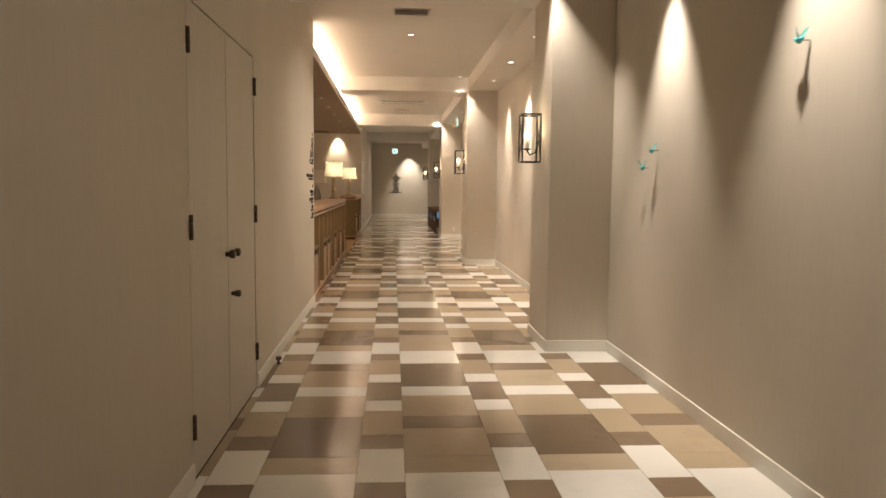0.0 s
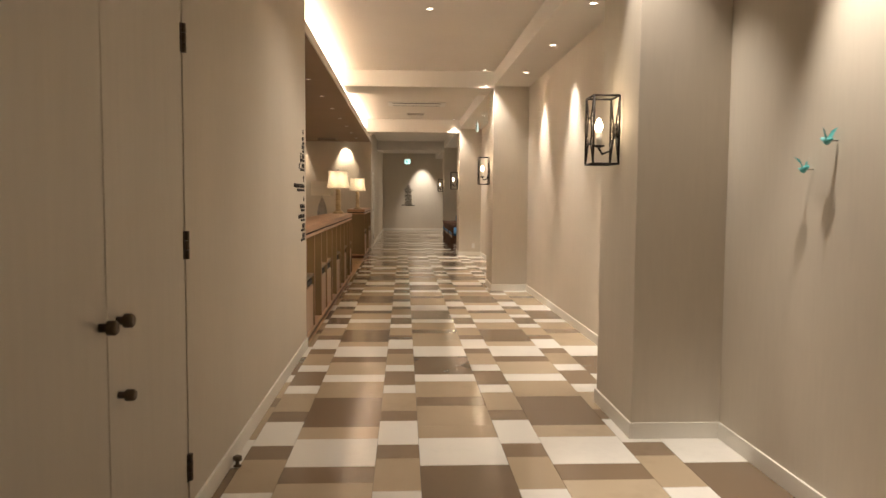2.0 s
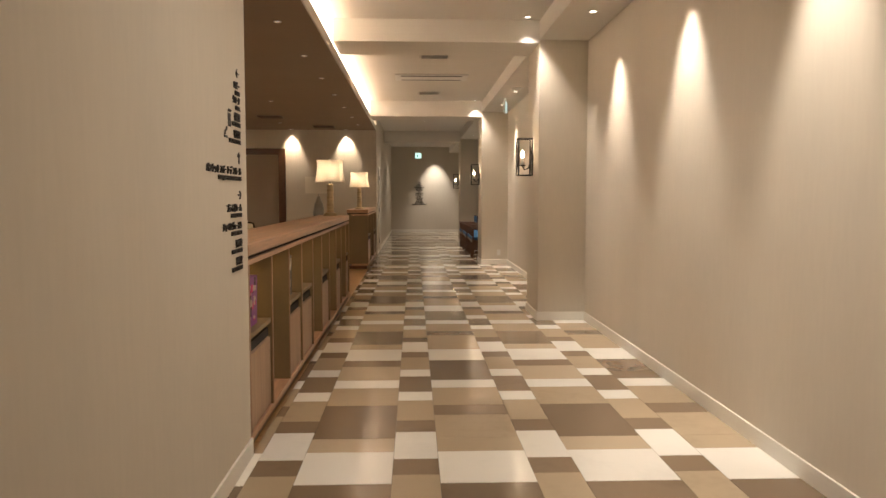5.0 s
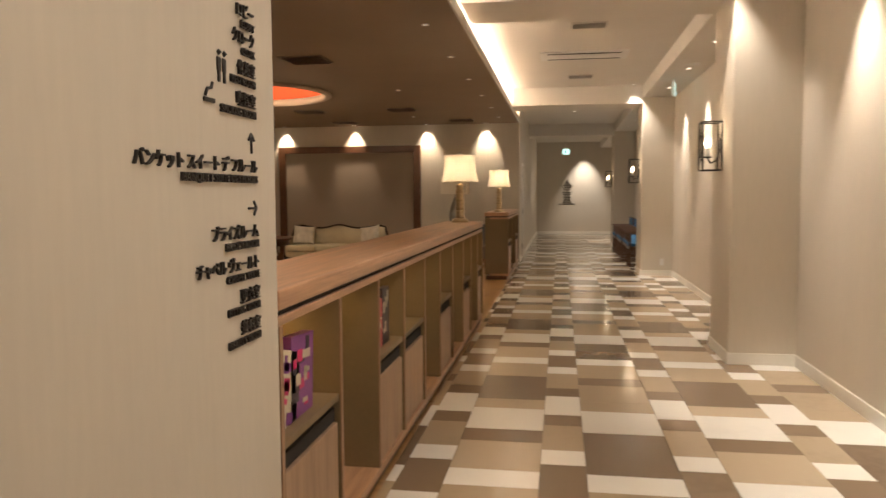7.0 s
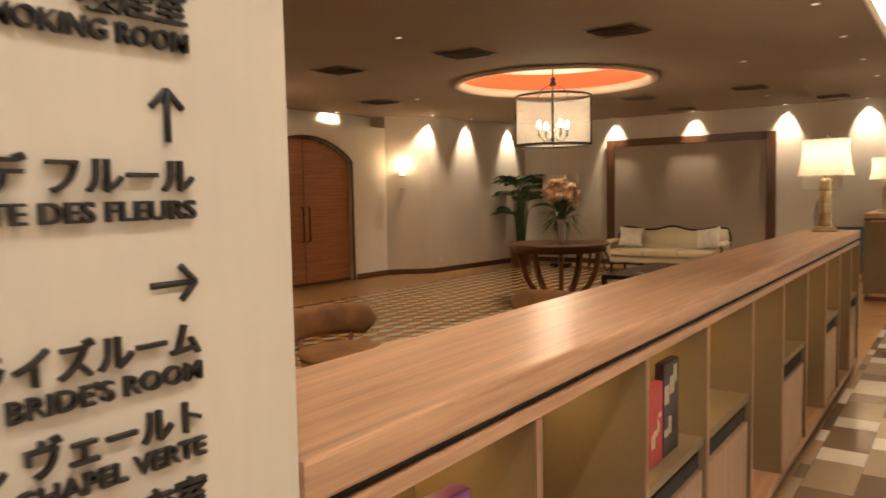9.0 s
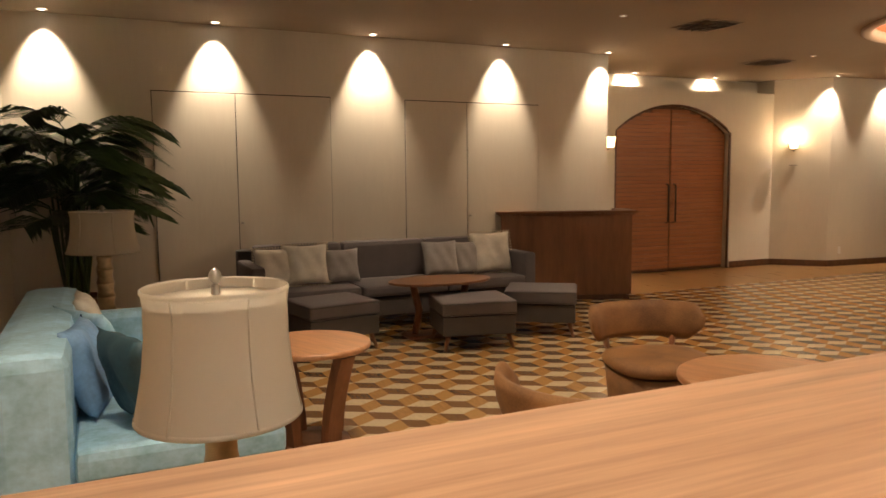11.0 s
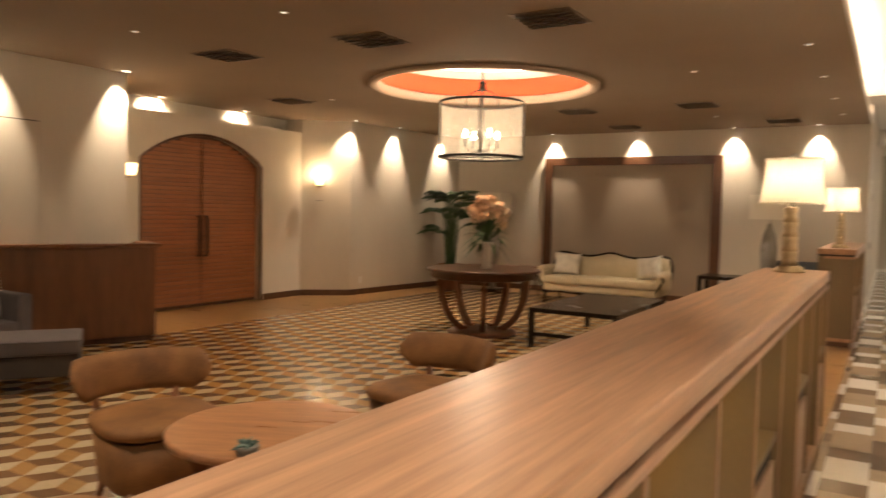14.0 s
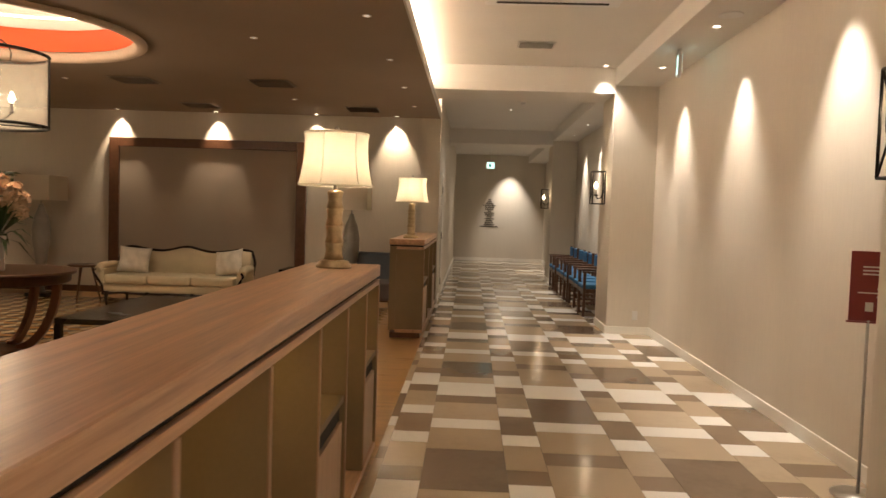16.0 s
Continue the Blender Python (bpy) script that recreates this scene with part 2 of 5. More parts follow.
# dome above the opening
DOME_ORANGE = material("orange dome paint", (0.78, 0.115, 0.03), 0.6, vary=0.04)
bm = bmesh.new()
lathe(bm, [(OR + 0.002, 0.0), (OR - 0.03, 0.06), (OR - 0.04, 0.42), (OR - 0.1, 0.5), (0.7, 0.62), (0.0001, 0.68)], 64, (*OC, LOUNGE_CEIL + 0.004), None, False)
dome = setting("ceiling_dome", bm, PLASTER, "round ceiling recess with orange painted band", "ceiling recess")
bm = bmesh.new()
lathe(bm, [(OR - 0.036, 0.065), (OR - 0.046, 0.29), (OR - 0.06, 0.29), (OR - 0.05, 0.065)], 64, (*OC, LOUNGE_CEIL + 0.004), None, False)
part("band", bm, DOME_ORANGE, dome)
bm = bmesh.new()
lathe(bm, [(OR + 0.03, -0.006), (OR + 0.03, -0.03), (OR, -0.045), (OR - 0.06, -0.04), (OR - 0.075, -0.01), (OR - 0.09, 0.05), (OR - 0.05, 0.06)], 64, (*OC, LOUNGE_CEIL), None, False)
part("moulding", bm, material("beige moulding", (0.55, 0.42, 0.32), 0.6), dome)

# lounge walls
bm = bmesh.new()
box(bm, -9.4, NORTH, 0, -0.3, NORTH + 0.2, CEIL)
setting("wall_north", bm, WALLPAPER, "beige lounge wall with a wide framed panel", "wall")
bm = bmesh.new()
box(bm, -9.4, LSOUTH - 0.2, 0, -0.3, LSOUTH, CEIL)
setting("wall_lounge_south", bm, WALLPAPER, "plain beige wall closing the lounge", "wall")
bm = bmesh.new()
box(bm, WEST - 0.3, LSOUTH, 0, WEST, 16.1, LOUNGE_CEIL + 0.1)
setting("wall_lounge_west", bm, WALLPAPER, "beige lounge wall with flush panels above the grey sofa", "wall")
bm = bmesh.new()
box(bm, -9.3, 16.1, 0, -8.756, 20.6, LOUNGE_CEIL + 0.1)
setting("wall_recess", bm, WALLPAPER, "beige recessed wall behind the arched doors", "wall")
bm = bmesh.new()
prism(bm, [(-8.75, 20.252), (-8.40, 20.252), (-7.76, 20.82), (-7.45, NORTH), (-8.75, NORTH)], 0, LOUNGE_CEIL + 0.1)
setting("wall_angled", bm, WALLPAPER, "beige angled lounge wall with a wall lamp", "wall")

# arched portal
bm = bmesh.new()
YA0, YA1, ZS, ZP = 17.06, 19.32, 2.16, 2.56
YC = (YA0 + YA1) / 2
half = (YA1 - YA0) / 2
rise = ZP - ZS
RAD = (half * half + rise * rise) / (2 * rise)
arch = [(YC + RAD * math.sin(a), ZP - RAD + RAD * math.cos(a)) for a in np.linspace(-math.asin(half / RAD), math.asin(half / RAD), 25)]
box(bm, -8.75, 16.1, 0, -8.4, YA0, 2.805)
box(bm, -8.75, YA1, 0, -8.4, 20.25, 2.805)
for (ya, za), (yb, zb) in zip(arch, arch[1:]):
    vs = [bm.verts.new((x, y, z)) for x in (-8.4, -8.75) for y, z in ((ya, za), (yb, zb), (yb, 2.805), (ya, 2.805))]
    for q in ((0, 1, 2, 3), (4, 7, 6, 5), (0, 4, 5, 1), (3, 2, 6, 7)):
        bm.faces.new([vs[t] for t in q])
setting("wall_portal", bm, WALLPAPER, "thick beige portal wall round the arched doors", "wall")

# floors
bm = bmesh.new()
box(bm, 0.0, SOUTH, -0.1, RIGHT, END, -0.006)
floor = setting("floor", bm, GROUT, "patchwork of white, tan and brown stone tiles", "floor")
bm = bmesh.new()
box(bm, -9.4, LSOUTH, -0.1, 0.0, NORTH, -0.006)
WOOD_FLOOR = material("oak strip floor", (0.36, 0.20, 0.075), 0.3, vary=0.14, scale=2, grain=8, stretch=(0.8, 12, 1), second=(0.24, 0.125, 0.045))
floor_lounge = setting("floor_lounge", bm, WOOD_FLOOR, "oak floor with a parquet of interlocking diamonds", "floor")

# skirtings
bm = bmesh.new()
for y0, y1 in ((SOUTH, D0 - 0.02), (D1 + 0.02, CORNER)):
    box(bm, 0.0, y0, 0, 0.014, y1, 0.1, 0.003)
box(bm, -0.0, NORTH + 0.02, 0, 0.014, END, 0.1, 0.003)
box(bm, 0.014, END - 0.014, 0, RIGHT, END, 0.1, 0.003)
last = SOUTH
for y0, y1 in PIERS:
    box(bm, RIGHT - 0.014, last, 0, RIGHT, y0 - 0.014, 0.1, 0.003)
    box(bm, PIL - 0.014, y0 - 0.014, 0, PIL, y1 + 0.014, 0.1, 0.003)
    box(bm, PIL, y0 - 0.014, 0, RIGHT, y0, 0.1, 0.003)
    box(bm, PIL, y1, 0, RIGHT, y1 + 0.014, 0.1, 0.003)
    last = y1 + 0.014
box(bm, RIGHT - 0.014, last, 0, RIGHT, END - 0.014, 0.1, 0.003)
setting("baseboard", bm, SKIRTING, "painted skirting along the corridor walls, lightened for its lit top edge", "skirting")
DARK_WOOD = material("dark stained wood", (0.10, 0.045, 0.022), 0.35, vary=0.15, scale=2, grain=9, bump=0.03, stretch=(8, 8, 0.8), second=(0.055, 0.024, 0.012))
bm = bmesh.new()
box(bm, WEST, LSOUTH, 0, WEST + 0.016, 16.1, 0.1, 0.003)
box(bm, -8.0, NORTH - 0.016, 0, -0.32, NORTH, 0.1, 0.003)
for a, b in (((-8.40, 19.36), (-8.40, 20.25)), ((-8.40, 20.252), (-7.76, 20.82)), ((-7.76, 20.82), (-7.45, NORTH))):
    d = Vector((b[0] - a[0], b[1] - a[1], 0)).normalized()
    s = Vector((d.y, -d.x, 0)) * 0.016
    prism(bm, [a, (a[0] + s.x, a[1] + s.y), (b[0] + s.x, b[1] + s.y), b], 0, 0.1)
setting("baseboard_lounge", bm, DARK_WOOD, "dark brown skirting round the lounge", "skirting")

# ---- downlights that wash the walls ----
RING = material("white downlight ring", (0.7, 0.68, 0.64), 0.4)
LENS = glow("lit downlight lens", (1.0, 0.85, 0.66), 14.0)


DIM_LENS = glow("dim downlight lens", (1.0, 0.85, 0.66), 1.6)


def downlight(x, y, z, r=0.045, lens=LENS):
    top = thing("downlight", pose(x, y, z), "small round recessed ceiling downlight, lit", "downlight", "recessed downlights")
    bm = bmesh.new()
    lathe(bm, [(r * 0.72, -0.001), (r * 0.72, -0.006), (r, -0.008), (r * 1.1, -0.003), (r * 1.1, -0.0005)], 24)
    part("ring", bm, RING, top)
    bm = bmesh.new()
    lathe(bm, [(r * 0.7, -0.0015), (r * 0.5, -0.0035), (0.0001, -0.004)], 20)
    part("lens", bm, lens, top)
    return top


for y in (0.0 + 2.1, 3.95, 5.8, 9.4, 11.22, 13.05, 16.65, 18.48, 20.3, 23.8, 25.6, 27.4, 31.0, 32.8):
    downlight(2.62, y, SOFFIT)
    spot("wall_washer", (2.62, y, SOFFIT - 0.03), (2.80, y, 1.0), 290, 60, 0.85)
for y in (7.0, 14.22, 21.36):
    downlight(2.17, y, CEIL)
    spot("pier_washer", (2.17, y, CEIL - 0.03), (2.36, y + 0.08, 1.0), 190, 75, 0.9)
# fittings at y 8.75 and 10.6 are added to brighten the west wall
for y in (-1.0, 2.5, 8.75, 10.6, 25.5, 32.0):
    downlight(1.2, y, CEIL)
    spot("corridor_downlight", (1.2, y, CEIL - 0.03), (1.2, y, 0), 18 if y < 5 else 110, 140, 1.0)
downlight(1.75, 35.3, CEIL)
spot("end_washer", (1.75, 35.3, CEIL - 0.03), (1.75, 35.75, 1.5), 420, 60, 0.9)
LW = [(WEST + 0.16, 9.75, 'w'), (WEST + 0.16, 11.25, 'w'), (WEST + 0.16, 12.88, 'w'), (WEST + 0.16, 14.52, 'w'), (WEST + 0.16, 15.98, 'w'), (-8.53, 17.5, 'p'), (-8.53, 19.1, 'p'), (-7.62, 20.74, 'w'), (-7.5, 21.9, 'w'), (-7.36, 23.35, 'w'),
      (-5.3, NORTH - 0.15, 'n'), (-3.67, NORTH - 0.15, 'n'), (-2.02, NORTH - 0.15, 'n'), (-0.72, NORTH - 0.15, 'n')]
for x, y, side in LW:
    downlight(x, y, LOUNGE_CEIL)
    if side == 'p':
        spot("portal_washer", (x, y, LOUNGE_CEIL - 0.03), (x - 0.2, y, 2.86), 60, 110, 0.6, AMBIENT)
        continue
    aim = (x - 0.16, y, 2.5) if side == 'w' else (x, y + 0.15, 2.5)
    spot("lounge_washer", (x, y, LOUNGE_CEIL - 0.02), aim, 150, 64, 0.75, AMBIENT)

# ---- corridor tiles ----
U = 2.792 / 12
NARROW = [(2, T_WHITE), (1, T_BROWN), (2, T_TAN), (1, T_WHITE), (2, T_BROWN), (1, T_WHITE), (2, T_TAN), (1, T_BROWN)]
WIDE_A = [(1, T_TAN), (2, T_TAN), (1, T_BROWN), (2, T_TAN), (1, T_WHITE), (3, T_DARK), (2, T_WHITE)]
WIDE_B = [(1, T_LIGHT), (3, T_DARK), (2, T_TAN), (1, T_WHITE), (2, T_LIGHT), (1, T_BROWN), (2, T_WHITE)]
COLUMNS = [(0.0, 0.055, WIDE_A, 4.39), (0.055, 0.30, NARROW, 4.277), (0.30, 0.79, WIDE_B, 4.39), (0.79, 1.035, NARROW, 4.277), (1.035, 1.525, WIDE_A, 4.39),
           (1.525, 1.77, NARROW, 4.277), (1.77, 2.26, WIDE_B, 4.39), (2.26, 2.505, NARROW, 4.277), (2.505, RIGHT, WIDE_A, 4.39)]


def lay_tiles():
    meshes, far = {}, {}
    for x0, x1, rows, start in COLUMNS:
        for k in range(-3, 12):
            y = start + k * 12 * U
            for units, mat in rows:
                ya, yb = y, y + units * U
                y = yb
                if yb < SOUTH or ya > END:
                    continue
                ya, yb = max(ya, SOUTH), min(yb, END)
                if 3.4 < ya < 15.2 and x0 > 0.01:
                    key = (round(x1 - x0, 3), round(yb - ya, 3), mat.name)
                    if key not in meshes:
                        bm = bmesh.new()
                        made = box(bm, -(x1 - x0) / 2 + 0.0012, -(yb - ya) / 2 + 0.0012, -0.006, (x1 - x0) / 2 - 0.0012, (yb - ya) / 2 - 0.0012, 0.0)
                        meshes[key] = mesh_of("tile", bm, mat)
                    ob = new("tile", meshes[key])
                    ob.location = ((x0 + x1) / 2, (ya + yb) / 2, 0)
                    ob.parent = floor
                else:
                    v, f = far.setdefault(mat.name, ([], []))
                    n = len(v)
                    e = 0.0012
                    for z in (-0.006, 0.0):
                        v.extend([(x0 + e, ya + e, z), (x1 - e, ya + e, z), (x1 - e, yb - e, z), (x0 + e, yb - e, z)])
                    f.extend([(n + 4, n + 5, n + 6, n + 7), (n, n + 1, n + 5, n + 4), (n + 1, n + 2, n + 6, n + 5), (n + 2, n + 3, n + 7, n + 6), (n + 3, n, n + 4, n + 7)])
    for name, (v, f) in far.items():
        data = bpy.data.meshes.new("far_tiles")
        data.from_pydata(v, [], f)
        data.materials.append(bpy.data.materials[name])
        ob = new("far_tiles", data)
        ob.parent = floor
        tagged(ob, kind="stuff")

# ---- shelf counter ----
def counter(y0, y1, label, dividers, boxed=(0, 2), depth=0.42):
    top = thing("shelf_counter", pose(0, y0, 0), label, "shelf unit")
    L = y1 - y0
    bm = bmesh.new()
    box(bm, -depth, 0, 1.105, 0.0, L, 1.173, 0.008)
    part("worktop", bm, WALNUT_Y, top, "walnut veneered top")
    bm = bmesh.new()
    box(bm, -depth + 0.01, 0.004, 1.085, -0.02, L - 0.004, 1.104)
    part("shadow_gap", bm, GAP, top)
    bm = bmesh.new()
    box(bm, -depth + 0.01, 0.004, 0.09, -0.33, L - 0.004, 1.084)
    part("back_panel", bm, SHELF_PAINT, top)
    bm = bmesh.new()
    box(bm, -depth + 0.03, 0.01, 0, -0.03, L - 0.01, 0.06)
    part("plinth", bm, DARK_WOOD, top)
    for z0, z1, n in ((0.061, 0.10, "bottom_rail"), (1.055, 1.084, "top_rail")):
        bm = bmesh.new()
        box(bm, -0.33, 0.004, z0, -0.004, L - 0.004, z1, 0.002)
        part(n, bm, WALNUT_Y, top)
    for i, d in enumerate(dividers):
        bm = bmesh.new()
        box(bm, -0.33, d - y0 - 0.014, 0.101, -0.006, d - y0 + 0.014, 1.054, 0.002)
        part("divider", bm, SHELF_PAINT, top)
        bm = bmesh.new()
        box(bm, -0.0058, d - y0 - 0.014, 0.101, -0.001, d - y0 + 0.014, 1.054, 0.001)
        part("edge_band", bm, WALNUT_Z, top)
    for i, (a, b) in enumerate(zip(dividers, dividers[1:])):
        bm = bmesh.new()
        if i in boxed:
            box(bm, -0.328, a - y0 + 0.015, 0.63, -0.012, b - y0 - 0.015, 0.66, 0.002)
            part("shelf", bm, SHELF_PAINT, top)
            bm = bmesh.new()
            box(bm, -0.32, a - y0 + 0.02, 0.105, -0.016, b - y0 - 0.02, 0.54, 0.003)
            drawer = part("drawer", bm, DRAWER_WOOD, top, "light wooden pull-out box")
            # dark block in place of the shade in the opening above the drawer
            bm = bmesh.new()
            box(bm, -0.3, a - y0 + 0.018, 0.545, -0.03, b - y0 - 0.018, 0.6)
            part("gap", bm, GAP, drawer)
        else:
            bm.free()
        bm = bmesh.new()
        box(bm, -0.32, a - y0 + 0.06, 1.046, -0.30, b - y0 - 0.06, 1.0535)
        part("shelf_light", bm, glow("warm shelf strip", (1.0, 0.72, 0.32), 6.0) if i == 0 and "warm shelf strip" not in bpy.data.materials else bpy.data.materials["warm shelf strip"], top, "warm light strip under the top")
    return top


counter(9.96, 16.28, "long walnut shelf counter with open lit niches", [9.98, 10.64, 11.29, 11.9, 12.56, 13.2, 13.86, 14.54, 15.15, 15.75, 16.26], (0, 2, 3, 5, 7, 9))
counter(20.57, 23.7, "walnut shelf cabinet beside the north wall", [20.59, 21.6, 22.65, 23.68])
for y in (10.3, 11.6, 12.95, 14.4, 15.9):
    a = bpy.data.lights.new("shelf_lamp", "AREA")
    a.shape, a.size, a.size_y, a.energy, a.color = "RECTANGLE", 0.03, 1.2, 2.6, (1.0, 0.66, 0.26)
    ob = new("shelf_lamp", a)
    ob.matrix_world = Matrix.Translation((-0.27, y, 1.045))

# ---- corridor door ----
door = thing("cupboard_door", pose(0, (D0 + D1) / 2, 0), "pair of closed beige flush cupboard doors with black hinges", "door")
door["kind"] = "structure"
W = D1 - D0
bm = bmesh.new()
box(bm, -0.08, -W / 2 + 0.002, 0.0, -0.05, W / 2 - 0.002, DH - 0.002)
part("backing", bm, GAP, door)
for a, b in ((-W / 2 + 0.012, -0.016), (-0.008, W / 2 - 0.012)):
    bm = bmesh.new()
    box(bm, -0.045, a, 0.006, -0.002, b, DH - 0.008, 0.002)
    part("leaf", bm, DOOR_PAINT, door)
for y, s in ((-W / 2, 1), (W / 2, -1)):
    for z in (0.27, 1.25, 2.13):
        bm = bmesh.new()
        for i in range(3):
            lathe(bm, [(0.012, -0.06 + i * 0.041), (0.012, -0.021 + i * 0.041)], 10, (0.006, y + s * 0.004, z))
        box(bm, -0.001, y + s * 0.004, z - 0.06, 0.003, y + s * 0.03, z + 0.06)
        part("hinge", bm, BRONZE, door)
for y, z, r in ((-0.07, 1.05, 0.024), (0.07, 1.05, 0.024), (0.07, 0.80, 0.02)):
    bm = bmesh.new()
    lathe(bm, [(r * 0.6, 0), (r * 0.6, 0.02), (r, 0.026), (r, 0.05), (r * 0.7, 0.056)], 16)
    bmesh.ops.transform(bm, verts=bm.verts, matrix=Matrix.Translation((-0.002, y, z)) @ Matrix.Rotation(radians(90), 4, "Y"))
    part("knob", bm, BRONZE, door)

# ---- more materials ----
TABLE_WOOD = material("warm beech table top", (0.50, 0.25, 0.12), 0.3, vary=0.12, scale=2, grain=8, bump=0.02, stretch=(1, 9, 9), second=(0.36, 0.165, 0.075))
LEG_WOOD = material("reddish table legs", (0.24, 0.10, 0.045), 0.35, vary=0.14, scale=2, grain=9, stretch=(8, 8, 0.8), second=(0.15, 0.06, 0.028))
DOOR_WOOD = material("slatted door wood", (0.34, 0.135, 0.055), 0.38, vary=0.12, scale=1.5, grain=9, bump=0.03, stretch=(6, 0.6, 8), second=(0.24, 0.09, 0.036))
DESK_WOOD = material("mahogany desk veneer", (0.20, 0.085, 0.036), 0.35, vary=0.12, scale=1.5, grain=8, stretch=(6, 6, 0.7), second=(0.13, 0.052, 0.023))
VELVET = material("brown velvet", (0.27, 0.125, 0.04), 0.7, vary=0.14, scale=6, grain=150, bump=0.2, second=(0.11, 0.045, 0.014))
GREY_FABRIC = material("grey woven upholstery", (0.135, 0.113, 0.11), 0.9, vary=0.08, scale=5, grain=260, bump=0.35)
GREY_DARK = material("dark grey woven upholstery", (0.085, 0.072, 0.066), 0.9, vary=0.08, scale=5, grain=260, bump=0.35)
CREAM = material("cream upholstery", (0.62, 0.53, 0.36), 0.8, vary=0.05, scale=5, grain=180, bump=0.2)
PALE = material("pale cushion linen", (0.66, 0.61, 0.52), 0.85, vary=0.1, scale=9, grain=160, bump=0.35)
GREY_CUSHION = material("silver grey cushion satin", (0.30, 0.27, 0.25), 0.6, vary=0.1, scale=9, grain=160, bump=0.2)
BLUE_VELVET = material("pale blue crushed velvet", (0.36, 0.55, 0.72), 0.45, vary=0.22, scale=7, grain=40, bump=0.25, second=(0.19, 0.38, 0.47))
NAVY = material("teal cushion velvet", (0.03, 0.07, 0.09), 0.55, vary=0.2, scale=8, grain=60, bump=0.25)
SKY = material("soft blue cushion satin", (0.18, 0.33, 0.55), 0.5, vary=0.15, scale=8, grain=60, bump=0.2)
SEAT_BLUE = material("bright blue seat fabric", (0.025, 0.13, 0.27), 0.8, vary=0.1, scale=8, grain=180, bump=0.25)
GOLD = material("antique silver gilt", (0.55, 0.44, 0.28), 0.33, metal=0.9, vary=0.15, scale=8, grain=40, bump=0.06)
LEAF = material("palm leaf", (0.045, 0.085, 0.03), 0.45, vary=0.25, scale=8, island=0.5)
PETAL = material("peach petals", (0.72, 0.53, 0.37), 0.7, vary=0.12, scale=12, island=0.5)
BLACK_WOOD = material("black lacquered wood", (0.02, 0.014, 0.011), 0.25, vary=0.1)
GREY_CERAMIC = material("grey glazed ceramic", (0.30, 0.28, 0.25), 0.3, vary=0.08, scale=6)
FRAME_WOOD = material("dark walnut frame", (0.11, 0.045, 0.02), 0.35, vary=0.12, stretch=(5, 5, 5))
PANEL_CLOTH = material("taupe panel cloth", (0.40, 0.33, 0.26), 0.85, vary=0.03, scale=1, grain=200, bump=0.15)
BLACK_LETTER = material("black raised letters", (0.02, 0.016, 0.013), 0.5, vary=0.1)
TEAL = material("turquoise bird glaze", (0.10, 0.46, 0.46), 0.35, vary=0.1)
SIGN_RED = material("maroon sign board", (0.22, 0.03, 0.03), 0.4, vary=0.06)
WHITE_PLASTIC = material("white plastic", (0.72, 0.7, 0.66), 0.4, vary=0.03)
GREY_VENT = material("vent metal", (0.56, 0.52, 0.47), 0.5, vary=0.05)
BROWN_VENT = material("brown vent metal", (0.26, 0.20, 0.15), 0.5, vary=0.06)
BULB = glow("candle bulb", (1.0, 0.78, 0.5), 25.0)
AMBER = glow("lit amber glass", (1.0, 0.66, 0.32), 4.0)
GREEN_SIGN = glow("exit sign face", (0.55, 0.95, 0.9), 2.2)


def cloth_shade(name, colour):
    m = bpy.data.materials.new(name)
    m.use_nodes = True
    n, l = m.node_tree.nodes, m.node_tree.links
    out = n["Material Output"]
    n.remove(n["Principled BSDF"])
    d, t, mix = n.new("ShaderNodeBsdfDiffuse"), n.new("ShaderNodeBsdfTranslucent"), n.new("ShaderNodeMixShader")
    tex = n.new("ShaderNodeTexNoise")
    tex.inputs["Scale"].default_value = 300
    ramp = n.new("ShaderNodeValToRGB")
    ramp.color_ramp.elements[0].color = (*[c * 0.9 for c in colour], 1)
    ramp.color_ramp.elements[1].color = (*colour, 1)
    l.new(tex.outputs["Fac"], ramp.inputs[0])
    for s in (d, t):
        l.new(ramp.outputs[0], s.inputs["Color"])
    mix.inputs[0].default_value = 0.5
    l.new(d.outputs[0], mix.inputs[1])
    l.new(t.outputs[0], mix.inputs[2])
    l.new(mix.outputs[0], out.inputs["Surface"])
    return m


SHADE = cloth_shade("cream shade silk", (0.83, 0.77, 0.66))


def thin_glass(name, tint, clear):
    m = bpy.data.materials.new(name)
    m.use_nodes = True
    n, l = m.node_tree.nodes, m.node_tree.links
    b = n["Principled BSDF"]
    b.inputs["Base Color"].default_value = (*tint, 1)
    b.inputs["Roughness"].default_value = 0.15
    t, mix = n.new("ShaderNodeBsdfTransparent"), n.new("ShaderNodeMixShader")
    mix.inputs[0].default_value = clear
    l.new(b.outputs[0], mix.inputs[1])
    l.new(t.outputs[0], mix.inputs[2])
    l.new(mix.outputs[0], n["Material Output"].inputs["Surface"])
    return m


SEEDED = thin_glass("seeded glass", (0.8, 0.76, 0.68), 0.8)
FROSTED = thin_glass("frosted oval glass", (0.85, 0.8, 0.7), 0.35)


